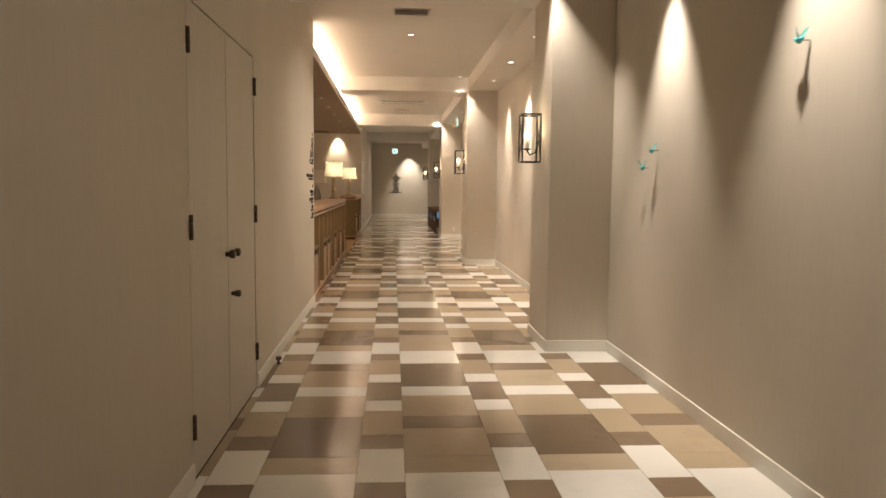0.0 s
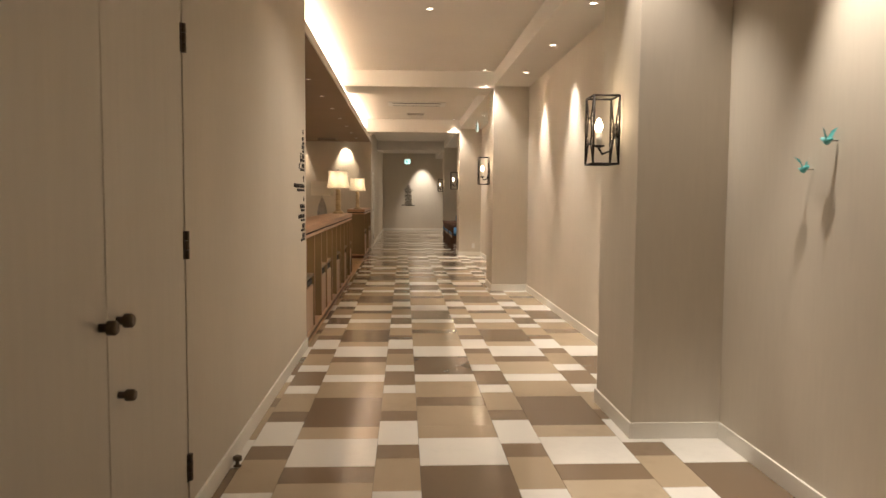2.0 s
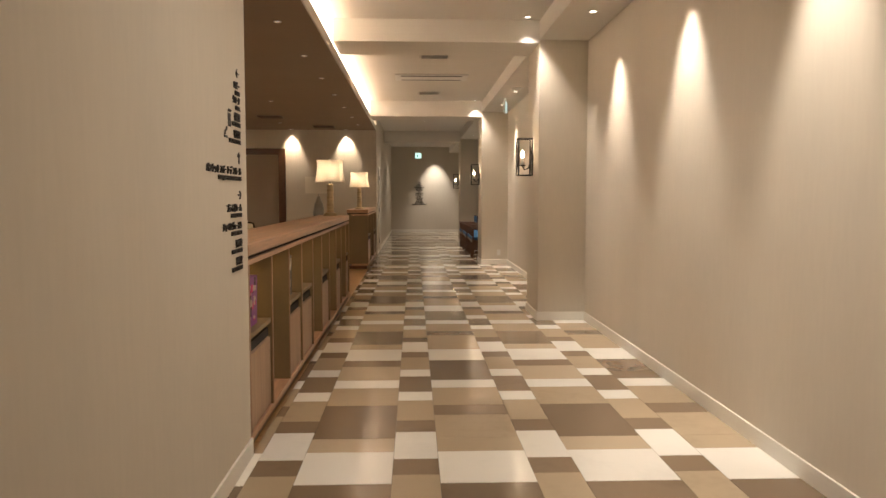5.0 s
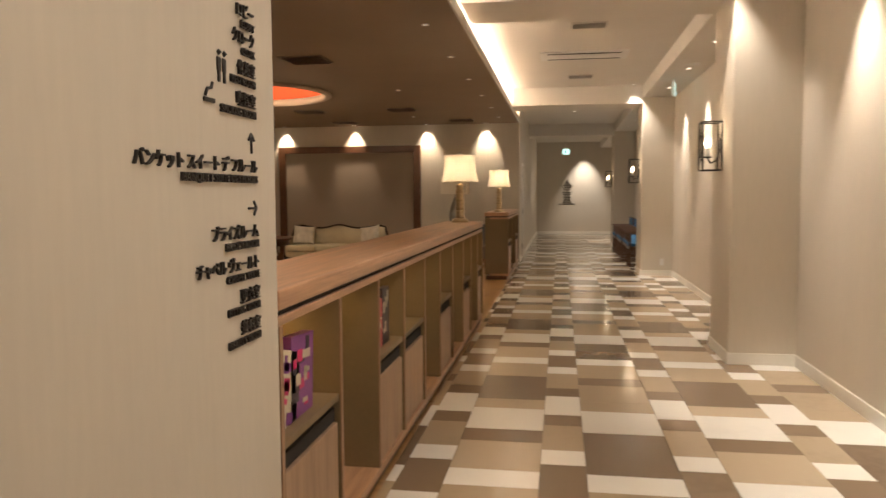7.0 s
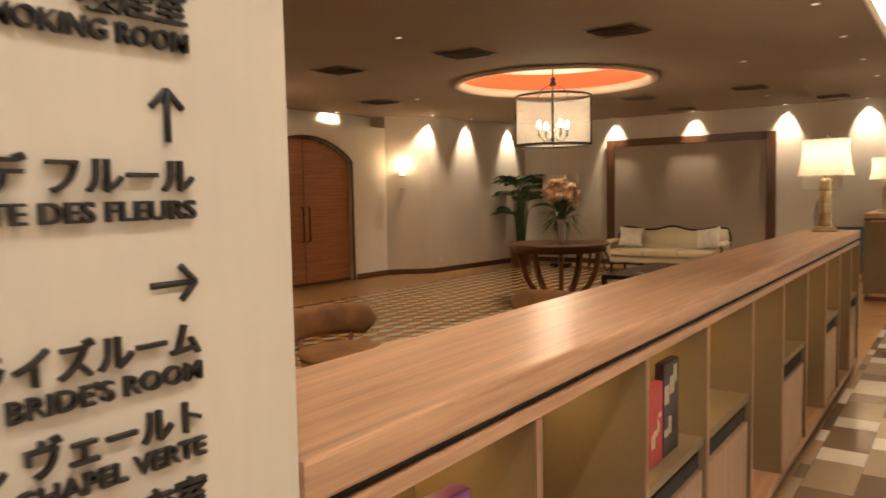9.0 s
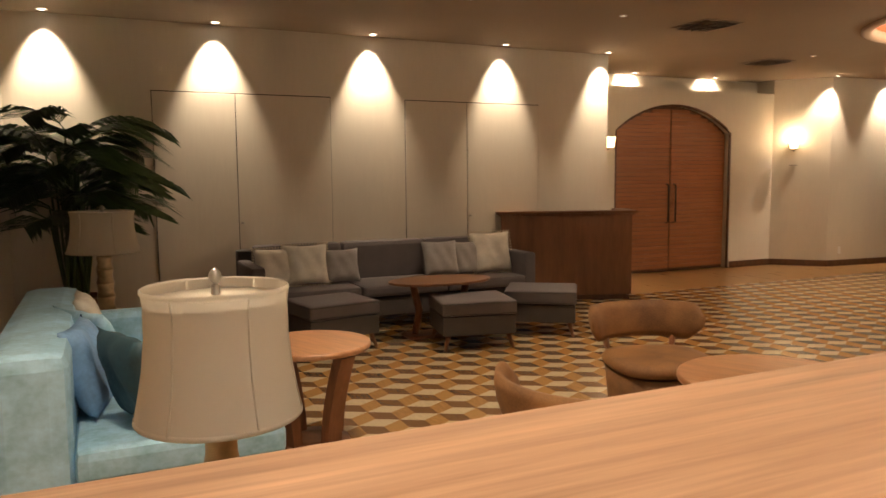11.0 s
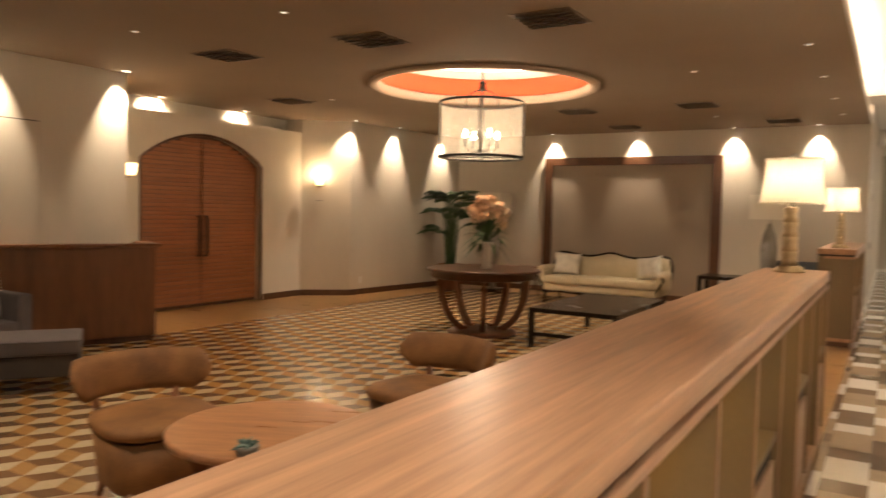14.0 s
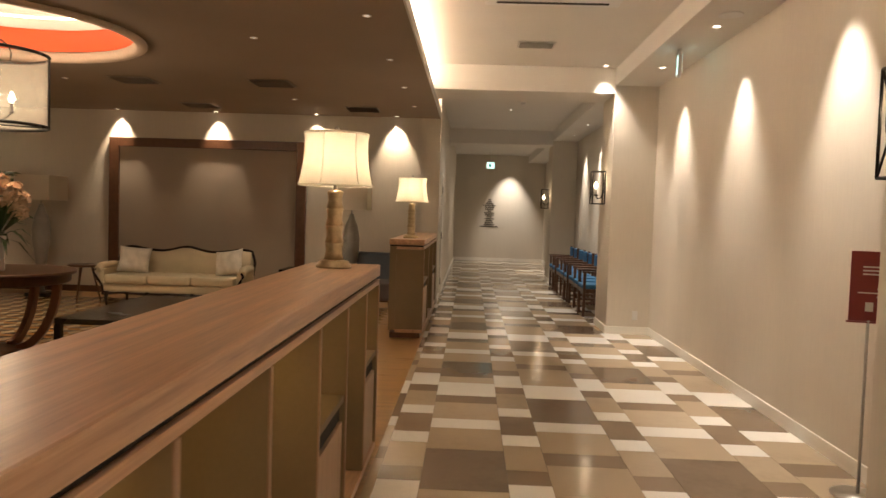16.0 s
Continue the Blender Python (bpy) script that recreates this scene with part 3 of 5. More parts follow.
def cushion_bm(w, h, t, seed=0):
    """A soft pillow standing in the xz plane, its base at z 0."""
    bm = bmesh.new()
    n = 14
    rnd = random.Random(seed)
    ph = rnd.random() * 6
    for side in (1, -1):
        grid = []
        for i in range(n + 1):
            row = []
            for j in range(n + 1):
                u, v = 2 * i / n - 1, 2 * j / n - 1
                edge = max(0.0, (1 - u ** 4) * (1 - v ** 4)) ** 0.6
                pinch = 1 - 0.09 * (1 - abs(u) ** 2) * abs(v) ** 3 - 0.09 * (1 - abs(v) ** 2) * abs(u) ** 3
                wr = 0.006 * math.sin(9 * u + ph + 4 * v) * edge
                row.append(bm.verts.new((u * w / 2 * pinch, side * (t / 2 * edge + wr), h / 2 + v * h / 2 * pinch)))
            grid.append(row)
        for i in range(n):
            for j in range(n):
                bm.faces.new((grid[i][j], grid[i + 1][j], grid[i + 1][j + 1], grid[i][j + 1])).smooth = True
    bmesh.ops.remove_doubles(bm, verts=bm.verts, dist=0.0004)
    return bm


def cushion(m, mat, label, w=0.45, h=0.42, t=0.15, seed=0, fringe=None):
    top = thing("cushion", m, label, "cushion", "sofa cushions")
    part("cover", cushion_bm(w, h, t, seed), mat, top)
    if fringe:
        bm = bmesh.new()
        r = random.Random(seed)
        for i in range(60):
            a = i / 60 * 4
            s, f = int(a), a - int(a)
            x, z = [(f - .5, -.5), (.5, f - .5), (.5 - f, .5), (-.5, .5 - f)][s]
            tube(bm, [(x * w * .96, 0, h / 2 + z * h * .96), (x * w * 1.06, r.uniform(-.01, .01), h / 2 + z * h * 1.06)], 0.006, 5)
        part("fringe", bm, fringe, top)
    return top


# ---- table lamps ----
def table_lamp(x, y, z, lit, label):
    top = thing("table_lamp", pose(x, y, z), label, "table lamp", "gilt table lamps")
    bm = bmesh.new()
    lathe(bm, [(0.098, 0), (0.1, 0.012), (0.088, 0.022), (0.085, 0.035), (0.055, 0.045)], 32)
    part("base", bm, GOLD, top)
    bm = bmesh.new()
    prof = []
    for k in range(4):
        z0 = 0.045 + k * 0.095
        prof += [(0.054 - k * 0.002, z0), (0.046 - k * 0.002, z0 + 0.035), (0.046 - k * 0.002, z0 + 0.06), (0.052 - k * 0.002, z0 + 0.088), (0.044 - k * 0.002, z0 + 0.094)]
    lathe(bm, prof + [(0.02, 0.43)], 28)
    part("stem", bm, GOLD, top, "bamboo-ringed gilt stem")
    bm = bmesh.new()
    lathe(bm, [(0.011, 0.43), (0.011, 0.74), (0.006, 0.745)], 12)
    lathe(bm, [(0.0005, 0.742), (0.014, 0.752), (0.016, 0.764), (0.010, 0.776), (0.0005, 0.781)], 12)
    part("finial", bm, STEEL, top)
    bm = bmesh.new()
    prof = [(0.203, 0.455), (0.192, 0.50), (0.18, 0.56), (0.172, 0.63), (0.171, 0.70), (0.176, 0.735)]
    lathe(bm, prof, 48)
    for f in [f for f in bm.faces if len(f.verts) > 4]:
        bm.faces.remove(f)
    shade = part("shade", bm, SHADE, top, "cream waisted fabric shade")
    bm = bmesh.new()
    for r, h in ((0.204, 0.455), (0.177, 0.735)):
        lathe(bm, [(r, h - 0.006), (r + 0.003, h - 0.003), (r + 0.003, h + 0.003), (r, h + 0.006)], 40)
    for f in [f for f in bm.faces if len(f.verts) > 4]:
        bm.faces.remove(f)
    part("piping", bm, SHADE, shade)
    for i in range(6):
        a = i * math.pi / 3 + 0.3
        bm = bmesh.new()
        tube(bm, [((r + 0.001) * math.cos(a), (r + 0.001) * math.sin(a), h) for r, h in prof], 0.0035, 6)
        part("seam", bm, SHADE, shade)
    bm = bmesh.new()
    lathe(bm, [(0.17, 0.716), (0.0005, 0.722)] if not lit else [(0.02, 0.72), (0.0005, 0.722)], 32)
    part("diffuser", bm, SHADE, shade)
    if lit:
        bulb("lamp_bulb", (x, y, z + 0.6), 9, 0.035, (1.0, 0.76, 0.48))
    return top


table_lamp(-0.22, 15.93, 1.173, True, "lit gilt bamboo table lamp on the shelf counter")
table_lamp(-0.2, 21.0, 1.173, True, "lit gilt bamboo table lamp on the far cabinet")
table_lamp(-1.19, 10.36, 0.535, False, "unlit gilt table lamp with cream shade beside the blue sofa").scale = (0.88, 0.88, 1.0)
table_lamp(-5.5, 10.15, 0.5, False, "unlit gilt table lamp near the potted palm").scale = (1.25, 1.25, 1.05)


# ---- round tables ----
def round_table(x, y, r, h, label, wood=TABLE_WOOD, legs=4):
    top = thing("round_table", pose(x, y, 0, 0, 0, 25), label, "table", "round side tables")
    bm = bmesh.new()
    lathe(bm, [(r - 0.03, h - 0.035), (r - 0.004, h - 0.03), (r, h - 0.02), (r, h - 0.006), (r - 0.008, h)], 56)
    part("tabletop", bm, wood, top)
    for i in range(legs):
        a = 2 * math.pi * i / legs
        bm = bmesh.new()
        pts = [((r * 0.45 + r * 0.38 * s ** 1.6) * math.cos(a), (r * 0.45 + r * 0.38 * s ** 1.6) * math.sin(a), 0.05 + (h - 0.085) * s) for s in np.linspace(0, 1, 9)]
        sweep_bar(bm, pts, 0.1, 0.06)
        part("leg", bm, LEG_WOOD, top)
    bm = bmesh.new()
    lathe(bm, [(r * 0.62, 0), (r * 0.64, 0.02), (r * 0.6, 0.05), (r * 0.3, 0.06)], 40)
    part("base", bm, LEG_WOOD, top)
    return top


round_table(-3.5, 11.17, 0.33, 0.60, "round beech side table on four bowed legs")
round_table(-1.8, 12.81, 0.42, 0.62, "round beech table between brown velvet chairs")
round_table(-1.19, 10.36, 0.24, 0.535, "small round lamp table beside the blue sofa")
round_table(-5.5, 10.15, 0.3, 0.5, "small round lamp table near the palm")
ob = thing("table_plant", pose(-1.62, 12.5, 0.62), "small grey-green succulent on the round table", "plant")
bm = bmesh.new()
r = random.Random(3)
for i in range(40):
    a, e = r.uniform(0, 6.28), r.uniform(0.2, 1.4)
    d = Vector((math.cos(a) * math.cos(e), math.sin(a) * math.cos(e), math.sin(e))) * r.uniform(0.04, 0.07)
    tube(bm, [(0, 0, 0.02), d * 0.5 + Vector((0, 0, 0.02)), d], 0.006, 5, [0.004, 0.008, 0.001])
part("leaves", bm, material("succulent leaf", (0.16, 0.25, 0.22), 0.5, island=0.3), ob)
bm = bmesh.new()
lathe(bm, [(0.035, 0), (0.045, 0.03), (0.04, 0.035)], 20)
part("dish", bm, GREY_CERAMIC, ob)


# ---- brown velvet chairs ----
def velvet_chair(x, y, turn):
    top = thing("lounge_chair", pose(x, y, 0, 0, 0, turn), "low brown velvet chair with a curved floating backrest", "chair", "chairs round the table")
    bm = bmesh.new()
    n, m = 28, 10
    rings = []
    for i in range(n + 1):
        a = radians(180 + 22 + (136) * i / n)
        end = min(1, math.sin(math.pi * i / n) * 2.5 + 0.25)
        ring = []
        for k in range(m):
            b = 2 * math.pi * k / m
            rr = 0.335 + (0.03 * math.cos(b) + 0.025 * math.sin(b)) * end
            zz = 0.595 + 0.105 * end * math.sin(b)
            ring.append(bm.verts.new((rr * math.cos(a), rr * math.sin(a) * 0.95, zz)))
        rings.append(ring)
    for p, q in zip(rings, rings[1:]):
        for k in range(m):
            bm.faces.new((p[k], p[(k + 1) % m], q[(k + 1) % m], q[k])).smooth = True
    bm.faces.new(rings[0]); bm.faces.new(rings[-1])
    part("backrest", bm, VELVET, top)

    def squarish(a):
        return 1.0 / (abs(math.cos(a)) ** 3.2 + abs(math.sin(a)) ** 3.2) ** (1 / 3.2)
    bm = bmesh.new()
    lathe(bm, [(0.23, 0.39), (0.262, 0.405), (0.268, 0.43), (0.25, 0.455), (0.18, 0.466), (0.0001, 0.47)], 40, (0, 0.02, 0), squarish)
    part("seat", bm, VELVET, top)
    bm = bmesh.new()
    lathe(bm, [(0.215, 0.14), (0.23, 0.16), (0.252, 0.388)], 40, (0, 0.02, 0), squarish)
    part("seat_frame", bm, VELVET, top)
    for a in (-52, -128):
        bm = bmesh.new()
        c, s = math.cos(radians(a)), math.sin(radians(a))
        tube(bm, [(0.24 * c, 0.24 * s, 0.3), (0.30 * c, 0.30 * s, 0.46), (0.33 * c, 0.315 * s, 0.59)], 0.018, 8)
        part("back_post", bm, LEG_WOOD, top)
    for sx, sy in ((-1, -1), (1, -1), (-1, 1), (1, 1)):
        bm = bmesh.new()
        tube(bm, [(0.17 * sx, 0.02 + 0.17 * sy, 0.17), (0.2 * sx, 0.02 + 0.2 * sy, 0.0)], 0.02, 8, [0.022, 0.013])
        part("leg", bm, LEG_WOOD, top)
    top.scale = (1.12, 1.12, 1.06)
    return top


velvet_chair(-2.78, 13.0, -107)
velvet_chair(-1.98, 14.28, 171)
velvet_chair(-1.87, 11.89, 4)


# ---- grey sofa and ottomans ----
def grey_sofa():
    top = thing("sofa", pose(-6.8, 12.9, 0, 0, 0, 90), "long grey woven sofa against the beige wall", "sofa")
    L = 3.05
    bm = bmesh.new()
    box(bm, -L / 2, -0.42, 0.12, L / 2, 0.42, 0.32, 0.02)
    part("base", bm, GREY_DARK, top)
    for i in range(3):
        bm = bmesh.new()
        a = -L / 2 + 0.13 + i * (L - 0.26) / 3
        box(bm, a + 0.004, -0.45, 0.325, a + (L - 0.26) / 3 - 0.004, 0.2, 0.44, 0.035)
        part("seat_cushion", bm, GREY_FABRIC, top)
        bm = bmesh.new()
        box(bm, a + 0.004, 0.19, 0.4, a + (L - 0.26) / 3 - 0.004, 0.36, 0.83, 0.05)
        part("back_cushion", bm, GREY_FABRIC, top)
    bm = bmesh.new()
    box(bm, -L / 2, 0.36, 0.12, L / 2, 0.46, 0.78, 0.02)
    part("back", bm, GREY_DARK, top)
    for s in (-1, 1):
        bm = bmesh.new()
        box(bm, s * L / 2 - s * 0.125, -0.43, 0.12, s * L / 2, 0.36, 0.68, 0.025)
        part("arm", bm, GREY_FABRIC, top)
        for yy in (-0.36, 0.36):
            bm = bmesh.new()
            tube(bm, [(s * (L / 2 - 0.1), yy, 0.13), (s * (L / 2 - 0.1), yy, 0)], 0.02, 8, [0.025, 0.016])
            part("leg", bm, LEG_WOOD, top)


grey_sofa()
FRINGE = material("cream fringe", (0.66, 0.55, 0.38), 0.9)
for k, (y, mat, w, lab, fr) in enumerate(((11.68, PALE, 0.42, "cream patterned cushion with fringe on the grey sofa", FRINGE), (11.98, PALE, 0.45, "cream patterned cushion with fringe leaning on the grey sofa", FRINGE), (12.35, GREY_CUSHION, 0.38, "dark grey satin cushion on the grey sofa", None), (13.45, GREY_CUSHION, 0.42, "grey satin cushion on the grey sofa", None), (13.78, GREY_CUSHION, 0.4, "small grey cushion on the grey sofa", None), (14.08, PALE, 0.5, "large cream fringed cushion on the grey sofa", FRINGE))):
    cushion(pose(-6.72 + 0.03 * (k % 2), y, 0.445, 0, 0, 90) @ pose(0, 0, 0, -16, 0, 0), mat, lab, w, w * 0.92, 0.15, k, fr)


def ottoman(x, y, turn, label="grey upholstered ottoman on short tapered legs"):
    top = thing("ottoman", pose(x, y, 0, 0, 0, turn), label, "ottoman", "ottomans by the grey sofa")
    bm = bmesh.new()
    box(bm, -0.33, -0.29, 0.13, 0.33, 0.29, 0.3, 0.012)
    part("body", bm, GREY_DARK, top)
    bm = bmesh.new()
    box(bm, -0.34, -0.3, 0.302, 0.34, 0.3, 0.43, 0.03)
    pad = part("cushion_top", bm, GREY_FABRIC, top)
    bm = bmesh.new()
    for z in (0.318, 0.412):
        tube(bm, [(-0.338, -0.298, z), (0.338, -0.298, z), (0.338, 0.298, z), (-0.338, 0.298, z), (-0.338, -0.298, z)], 0.004, 5)
    part("piping", bm, GREY_DARK, pad)
    for sx in (-1, 1):
        for sy in (-1, 1):
            bm = bmesh.new()
            tube(bm, [(0.27 * sx, 0.23 * sy, 0.135), (0.31 * sx, 0.27 * sy, 0)], 0.02, 8, [0.026, 0.014])
            part("leg", bm, LEG_WOOD, top)


ottoman(-5.42, 13.15, 78)
ottoman(-5.62, 14.02, 55)
ottoman(-5.87, 11.97, 100)
top = thing("oval_table", pose(-5.88, 13.05, 0, 0, 0, 90), "oval dark wooden coffee table before the grey sofa", "table")
bm = bmesh.new()
lathe(bm, [(0.9, 0.505), (0.97, 0.51), (1.0, 0.522), (0.99, 0.535)], 56)
bmesh.ops.scale(bm, vec=(0.52, 0.3, 1), verts=bm.verts)
part("tabletop", bm, DESK_WOOD, top)
for s in (-1, 1):
    bm = bmesh.new()
    tube(bm, [(s * 0.26, 0, 0.03), (s * 0.22, 0, 0.25), (s * 0.28, 0, 0.505)], 0.035, 10)
    part("leg", bm, LEG_WOOD, top)
bm = bmesh.new()
box(bm, -0.36, -0.13, 0, 0.36, 0.13, 0.035, 0.012)
part("foot", bm, LEG_WOOD, top)

# ---- reception desk ----
top = thing("reception_desk", pose(-7.0, 15.25, 0, 0, 0, 68.5), "dark mahogany reception desk with a moulded top", "desk")
bm = bmesh.new()
box(bm, -0.80, -0.03, 0.06, 0.80, 0.0, 1.03, 0.004)
part("front_panel", bm, DESK_WOOD, top)
for x in (0.77, -0.80):
    bm = bmesh.new()
    box(bm, x, 0.001, 0.06, x + 0.03, 0.5, 1.03, 0.004)
    part("side_panel", bm, DESK_WOOD, top)
bm = bmesh.new()
box(bm, -0.86, -0.07, 1.05, 0.86, 0.12, 1.085, 0.008)
box(bm, 0.70, 0.121, 1.05, 0.86, 0.55, 1.085, 0.008)
part("moulded_top", bm, DESK_WOOD, top)
bm = bmesh.new()
box(bm, -0.83, -0.05, 1.03, 0.83, 0.1, 1.049, 0.004)
part("moulding", bm, DESK_WOOD, top)
bm = bmesh.new()
box(bm, -0.78, -0.01, 0, 0.78, 0.48, 0.06)
part("plinth", bm, DARK_WOOD, top)

# ---- arched doors ----
top = thing("arched_door", pose(-8.5, YC, 0), "pair of closed arched wooden doors with level slats", "door")
top["kind"] = "structure"


def arch_z(y):
    return ZP - RAD + math.sqrt(max(0, RAD * RAD - y * y))


for s in (-1, 1):
    bm = bmesh.new()
    ys = np.linspace(0.003, half - 0.004, 12) * s
    f = [bm.verts.new((-0.02, y, 0.01)) for y in ys] + [bm.verts.new((-0.02, y, arch_z(y) - 0.006)) for y in ys[::-1]]
    b = [bm.verts.new((-0.06, v.co.y, v.co.z)) for v in f]
    bm.faces.new(f); bm.faces.new(b[::-1])
    for i in range(len(f)):
        bm.faces.new((f[i], b[i], b[(i + 1) % len(f)], f[(i + 1) % len(f)]))
    bmesh.ops.triangulate(bm, faces=[q for q in bm.faces if len(q.verts) > 4])
    leaf = part("leaf", bm, DARK_WOOD, top)
    z = 0.05
    while z < ZP - 0.1:
        out = half - 0.012
        if z + 0.055 > ZS:
            out = min(out, math.sqrt(max(0, RAD ** 2 - (z + 0.07 - ZP + RAD) ** 2)))
        if out > 0.1:
            bm = bmesh.new()
            box(bm, -0.0195, s * 0.012, z, -0.004, s * out, z + 0.054, 0.004)
            part("slat", bm, DOOR_WOOD, leaf)
        z += 0.06
    bm = bmesh.new()
    tube(bm, [(0.0, s * 0.07, 0.76), (0.05, s * 0.07, 0.78), (0.05, s * 0.07, 1.34), (0.0, s * 0.07, 1.36)], 0.014, 8)
    part("handle", bm, BLACK_METAL, top)
bm = bmesh.new()
tube(bm, [(0.085, y - YC, z) for y, z in [(YA0, 0)] + arch + [(YA1, 0)]], 0.022, 8)
part("architrave", bm, DARK_WOOD, top)

# flush wall panels
for y0, y1, x in ((10.64, 12.44, WEST), (13.3, 15.06, WEST)):
    top = thing("wall_panel", pose(x, (y0 + y1) / 2, 0), "flush beige double cupboard door in the lounge wall", "panel", "flush wall doors")
    top["kind"] = "structure"
    w = (y1 - y0) / 2
    bm = bmesh.new()
    box(bm, 0, -w, 0.1, 0.0025, w, 2.37)
    part("backing", bm, GAP, top)
    for a, b in ((-w + 0.006, -0.004 - 0.1), (-0.096, w - 0.006)):
        bm = bmesh.new()
        box(bm, 0.0026, a, 0.106, 0.012, b, 2.36, 0.003)
        part("leaf", bm, WALLPAPER, top)
    bm = bmesh.new()
    tube(bm, [(0.01, -0.07, 1.05), (0.03, -0.07, 1.05), (0.034, -0.055, 1.05)], 0.011, 8)
    part("latch", bm, STEEL, top)

# framed north panel
top = thing("framed_panel", pose(-3.83, NORTH, 0), "wide taupe cloth panel in a dark walnut frame", "wall panel")
bm = bmesh.new()
box(bm, -1.49, -0.03, 0.1, 1.49, -0.004, 2.45)
part("cloth", bm, PANEL_CLOTH, top)
for x0, z0, x1, z1 in ((-1.645, 0.1, -1.48, 2.58), (1.48, 0.1, 1.645, 2.58), (-1.48, 2.43, 1.48, 2.58)):
    bm = bmesh.new()
    box(bm, x0, -0.07, z0, x1, -0.002, z1, 0.008)
    part("frame", bm, FRAME_WOOD, top)


# ---- cream sofa ----
top = thing("settee", pose(-3.78, 22.72, 0), "cream camelback settee with carved dark wood trim", "sofa")
bm = bmesh.new()
box(bm, -0.98, -0.38, 0.2, 0.98, 0.36, 0.33, 0.04)
part("base", bm, CREAM, top)
for i in range(3):
    bm = bmesh.new()
    box(bm, -0.95 + i * 0.634, -0.42, 0.332, -0.95 + (i + 1) * 0.634 - 0.004, 0.25, 0.46, 0.04)
    part("seat_cushion", bm, CREAM, top)


def back_z(x):
    return 0.79 + 0.05 * math.cos(x * math.pi / 0.5) * math.exp(-(x / 0.45) ** 2) + 0.03 * math.exp(-((abs(x) - 0.85) / 0.15) ** 2)


bm = bmesh.new()
xs = np.linspace(-1.0, 1.0, 41)
cols = [[bm.verts.new((x, 0.22, 0.4)), bm.verts.new((x, 0.18 + 0.05 * abs(x), 0.62)), bm.verts.new((x, 0.27, back_z(x))), bm.verts.new((x, 0.36, back_z(x) - 0.02)), bm.verts.new((x, 0.36, 0.25))] for x in xs]
for p, q in zip(cols, cols[1:]):
    for k in range(5):
        bm.faces.new((p[k], p[(k + 1) % 5], q[(k + 1) % 5], q[k])).smooth = True
bm.faces.new(cols[0]); bm.faces.new(cols[-1][::-1])
part("backrest", bm, CREAM, top)
bm = bmesh.new()
tube(bm, [(-1.03, 0.25, 0.45), (-1.05, 0.29, 0.65)] + [(x, 0.3, back_z(x) + 0.012) for x in xs] + [(1.05, 0.29, 0.65), (1.03, 0.25, 0.45)], 0.022, 8)
part("crest_rail", bm, BLACK_WOOD, top, "dark carved crest rail")
bm = bmesh.new()
tube(bm, [(x, -0.39 - 0.02 * math.cos(x * 6), 0.2 - 0.02 * abs(math.sin(x * 4.7))) for x in np.linspace(-0.98, 0.98, 30)], 0.016, 8)
part("apron", bm, BLACK_WOOD, top)
for s in (-1, 1):
    bm = bmesh.new()
    tube(bm, [(s * 1.0, 0.25, 0.56), (s * 1.03, 0.0, 0.57), (s * 1.05, -0.28, 0.56), (s * 1.06, -0.38, 0.52)], 0.06, 12, [0.05, 0.06, 0.065, 0.05])
    box(bm, s * 0.97, -0.36, 0.3, s * 1.05, 0.25, 0.54, 0.02)
    part("arm", bm, CREAM, top)
    bm = bmesh.new()
    tube(bm, [(s * 1.06, -0.43, 0.54), (s * 1.09, -0.43, 0.49), (s * 1.05, -0.42, 0.42), (s * 0.98, -0.4, 0.3), (s * 0.96, -0.4, 0.18)], 0.018, 8)
    part("arm_front", bm, BLACK_WOOD, top)
for x, y in ((-0.93, -0.36), (-0.33, -0.36), (0.33, -0.36), (0.93, -0.36), (-0.93, 0.3), (0.93, 0.3)):
    bm = bmesh.new()
    tube(bm, [(x, y, 0.21), (x, y - 0.02, 0.1), (x, y, 0.0)], 0.02, 8, [0.032, 0.022, 0.015])
    part("leg", bm, BLACK_WOOD, top)
cushion(pose(-4.45, 22.62, 0.465, -18, 4, 12), PALE, "crumpled pale linen cushion on the cream settee", 0.46, 0.4, 0.16, 11)
cushion(pose(-3.02, 22.65, 0.465, -18, -10, -14), PALE, "pale linen cushion leaning on the settee arm", 0.46, 0.4, 0.16, 12)

top = thing("stool_table", pose(-5.25, 22.77, 0), "small dark round table on three splayed legs", "side table")
bm = bmesh.new()
lathe(bm, [(0.2, 0.52), (0.235, 0.53), (0.24, 0.545), (0.23, 0.555)], 36)
part("tabletop", bm, DARK_WOOD, top)
for i in range(3):
    a = 2.1 * i + 0.5
    bm = bmesh.new()
    tube(bm, [(0.1 * math.cos(a), 0.1 * math.sin(a), 0.52), (0.22 * math.cos(a), 0.22 * math.sin(a), 0)], 0.015, 8, [0.02, 0.011])
    part("leg", bm, DARK_WOOD, top)


def frame_table(x, y, w, d, h, turn, label):
    top = thing("coffee_table", pose(x, y, 0, 0, 0, turn), label, "table")
    bm = bmesh.new()
    box(bm, -w / 2, -d / 2, h - 0.05, w / 2, d / 2, h, 0.006)
    part("tabletop", bm, BLACK_WOOD, top)
    for sx in (-1, 1):
        for sy in (-1, 1):
            bm = bmesh.new()
            box(bm, sx * w / 2, sy * d / 2, 0, sx * (w / 2 - 0.06), sy * (d / 2 - 0.06), h - 0.051, 0.004)
            part("leg", bm, BLACK_WOOD, top)
    for sy in (-1, 1):
        bm = bmesh.new()
        box(bm, -w / 2 + 0.061, sy * (d / 2 - 0.01), 0.12, w / 2 - 0.061, sy * (d / 2 - 0.05), 0.16, 0.003)
        part("stretcher", bm, BLACK_WOOD, top)


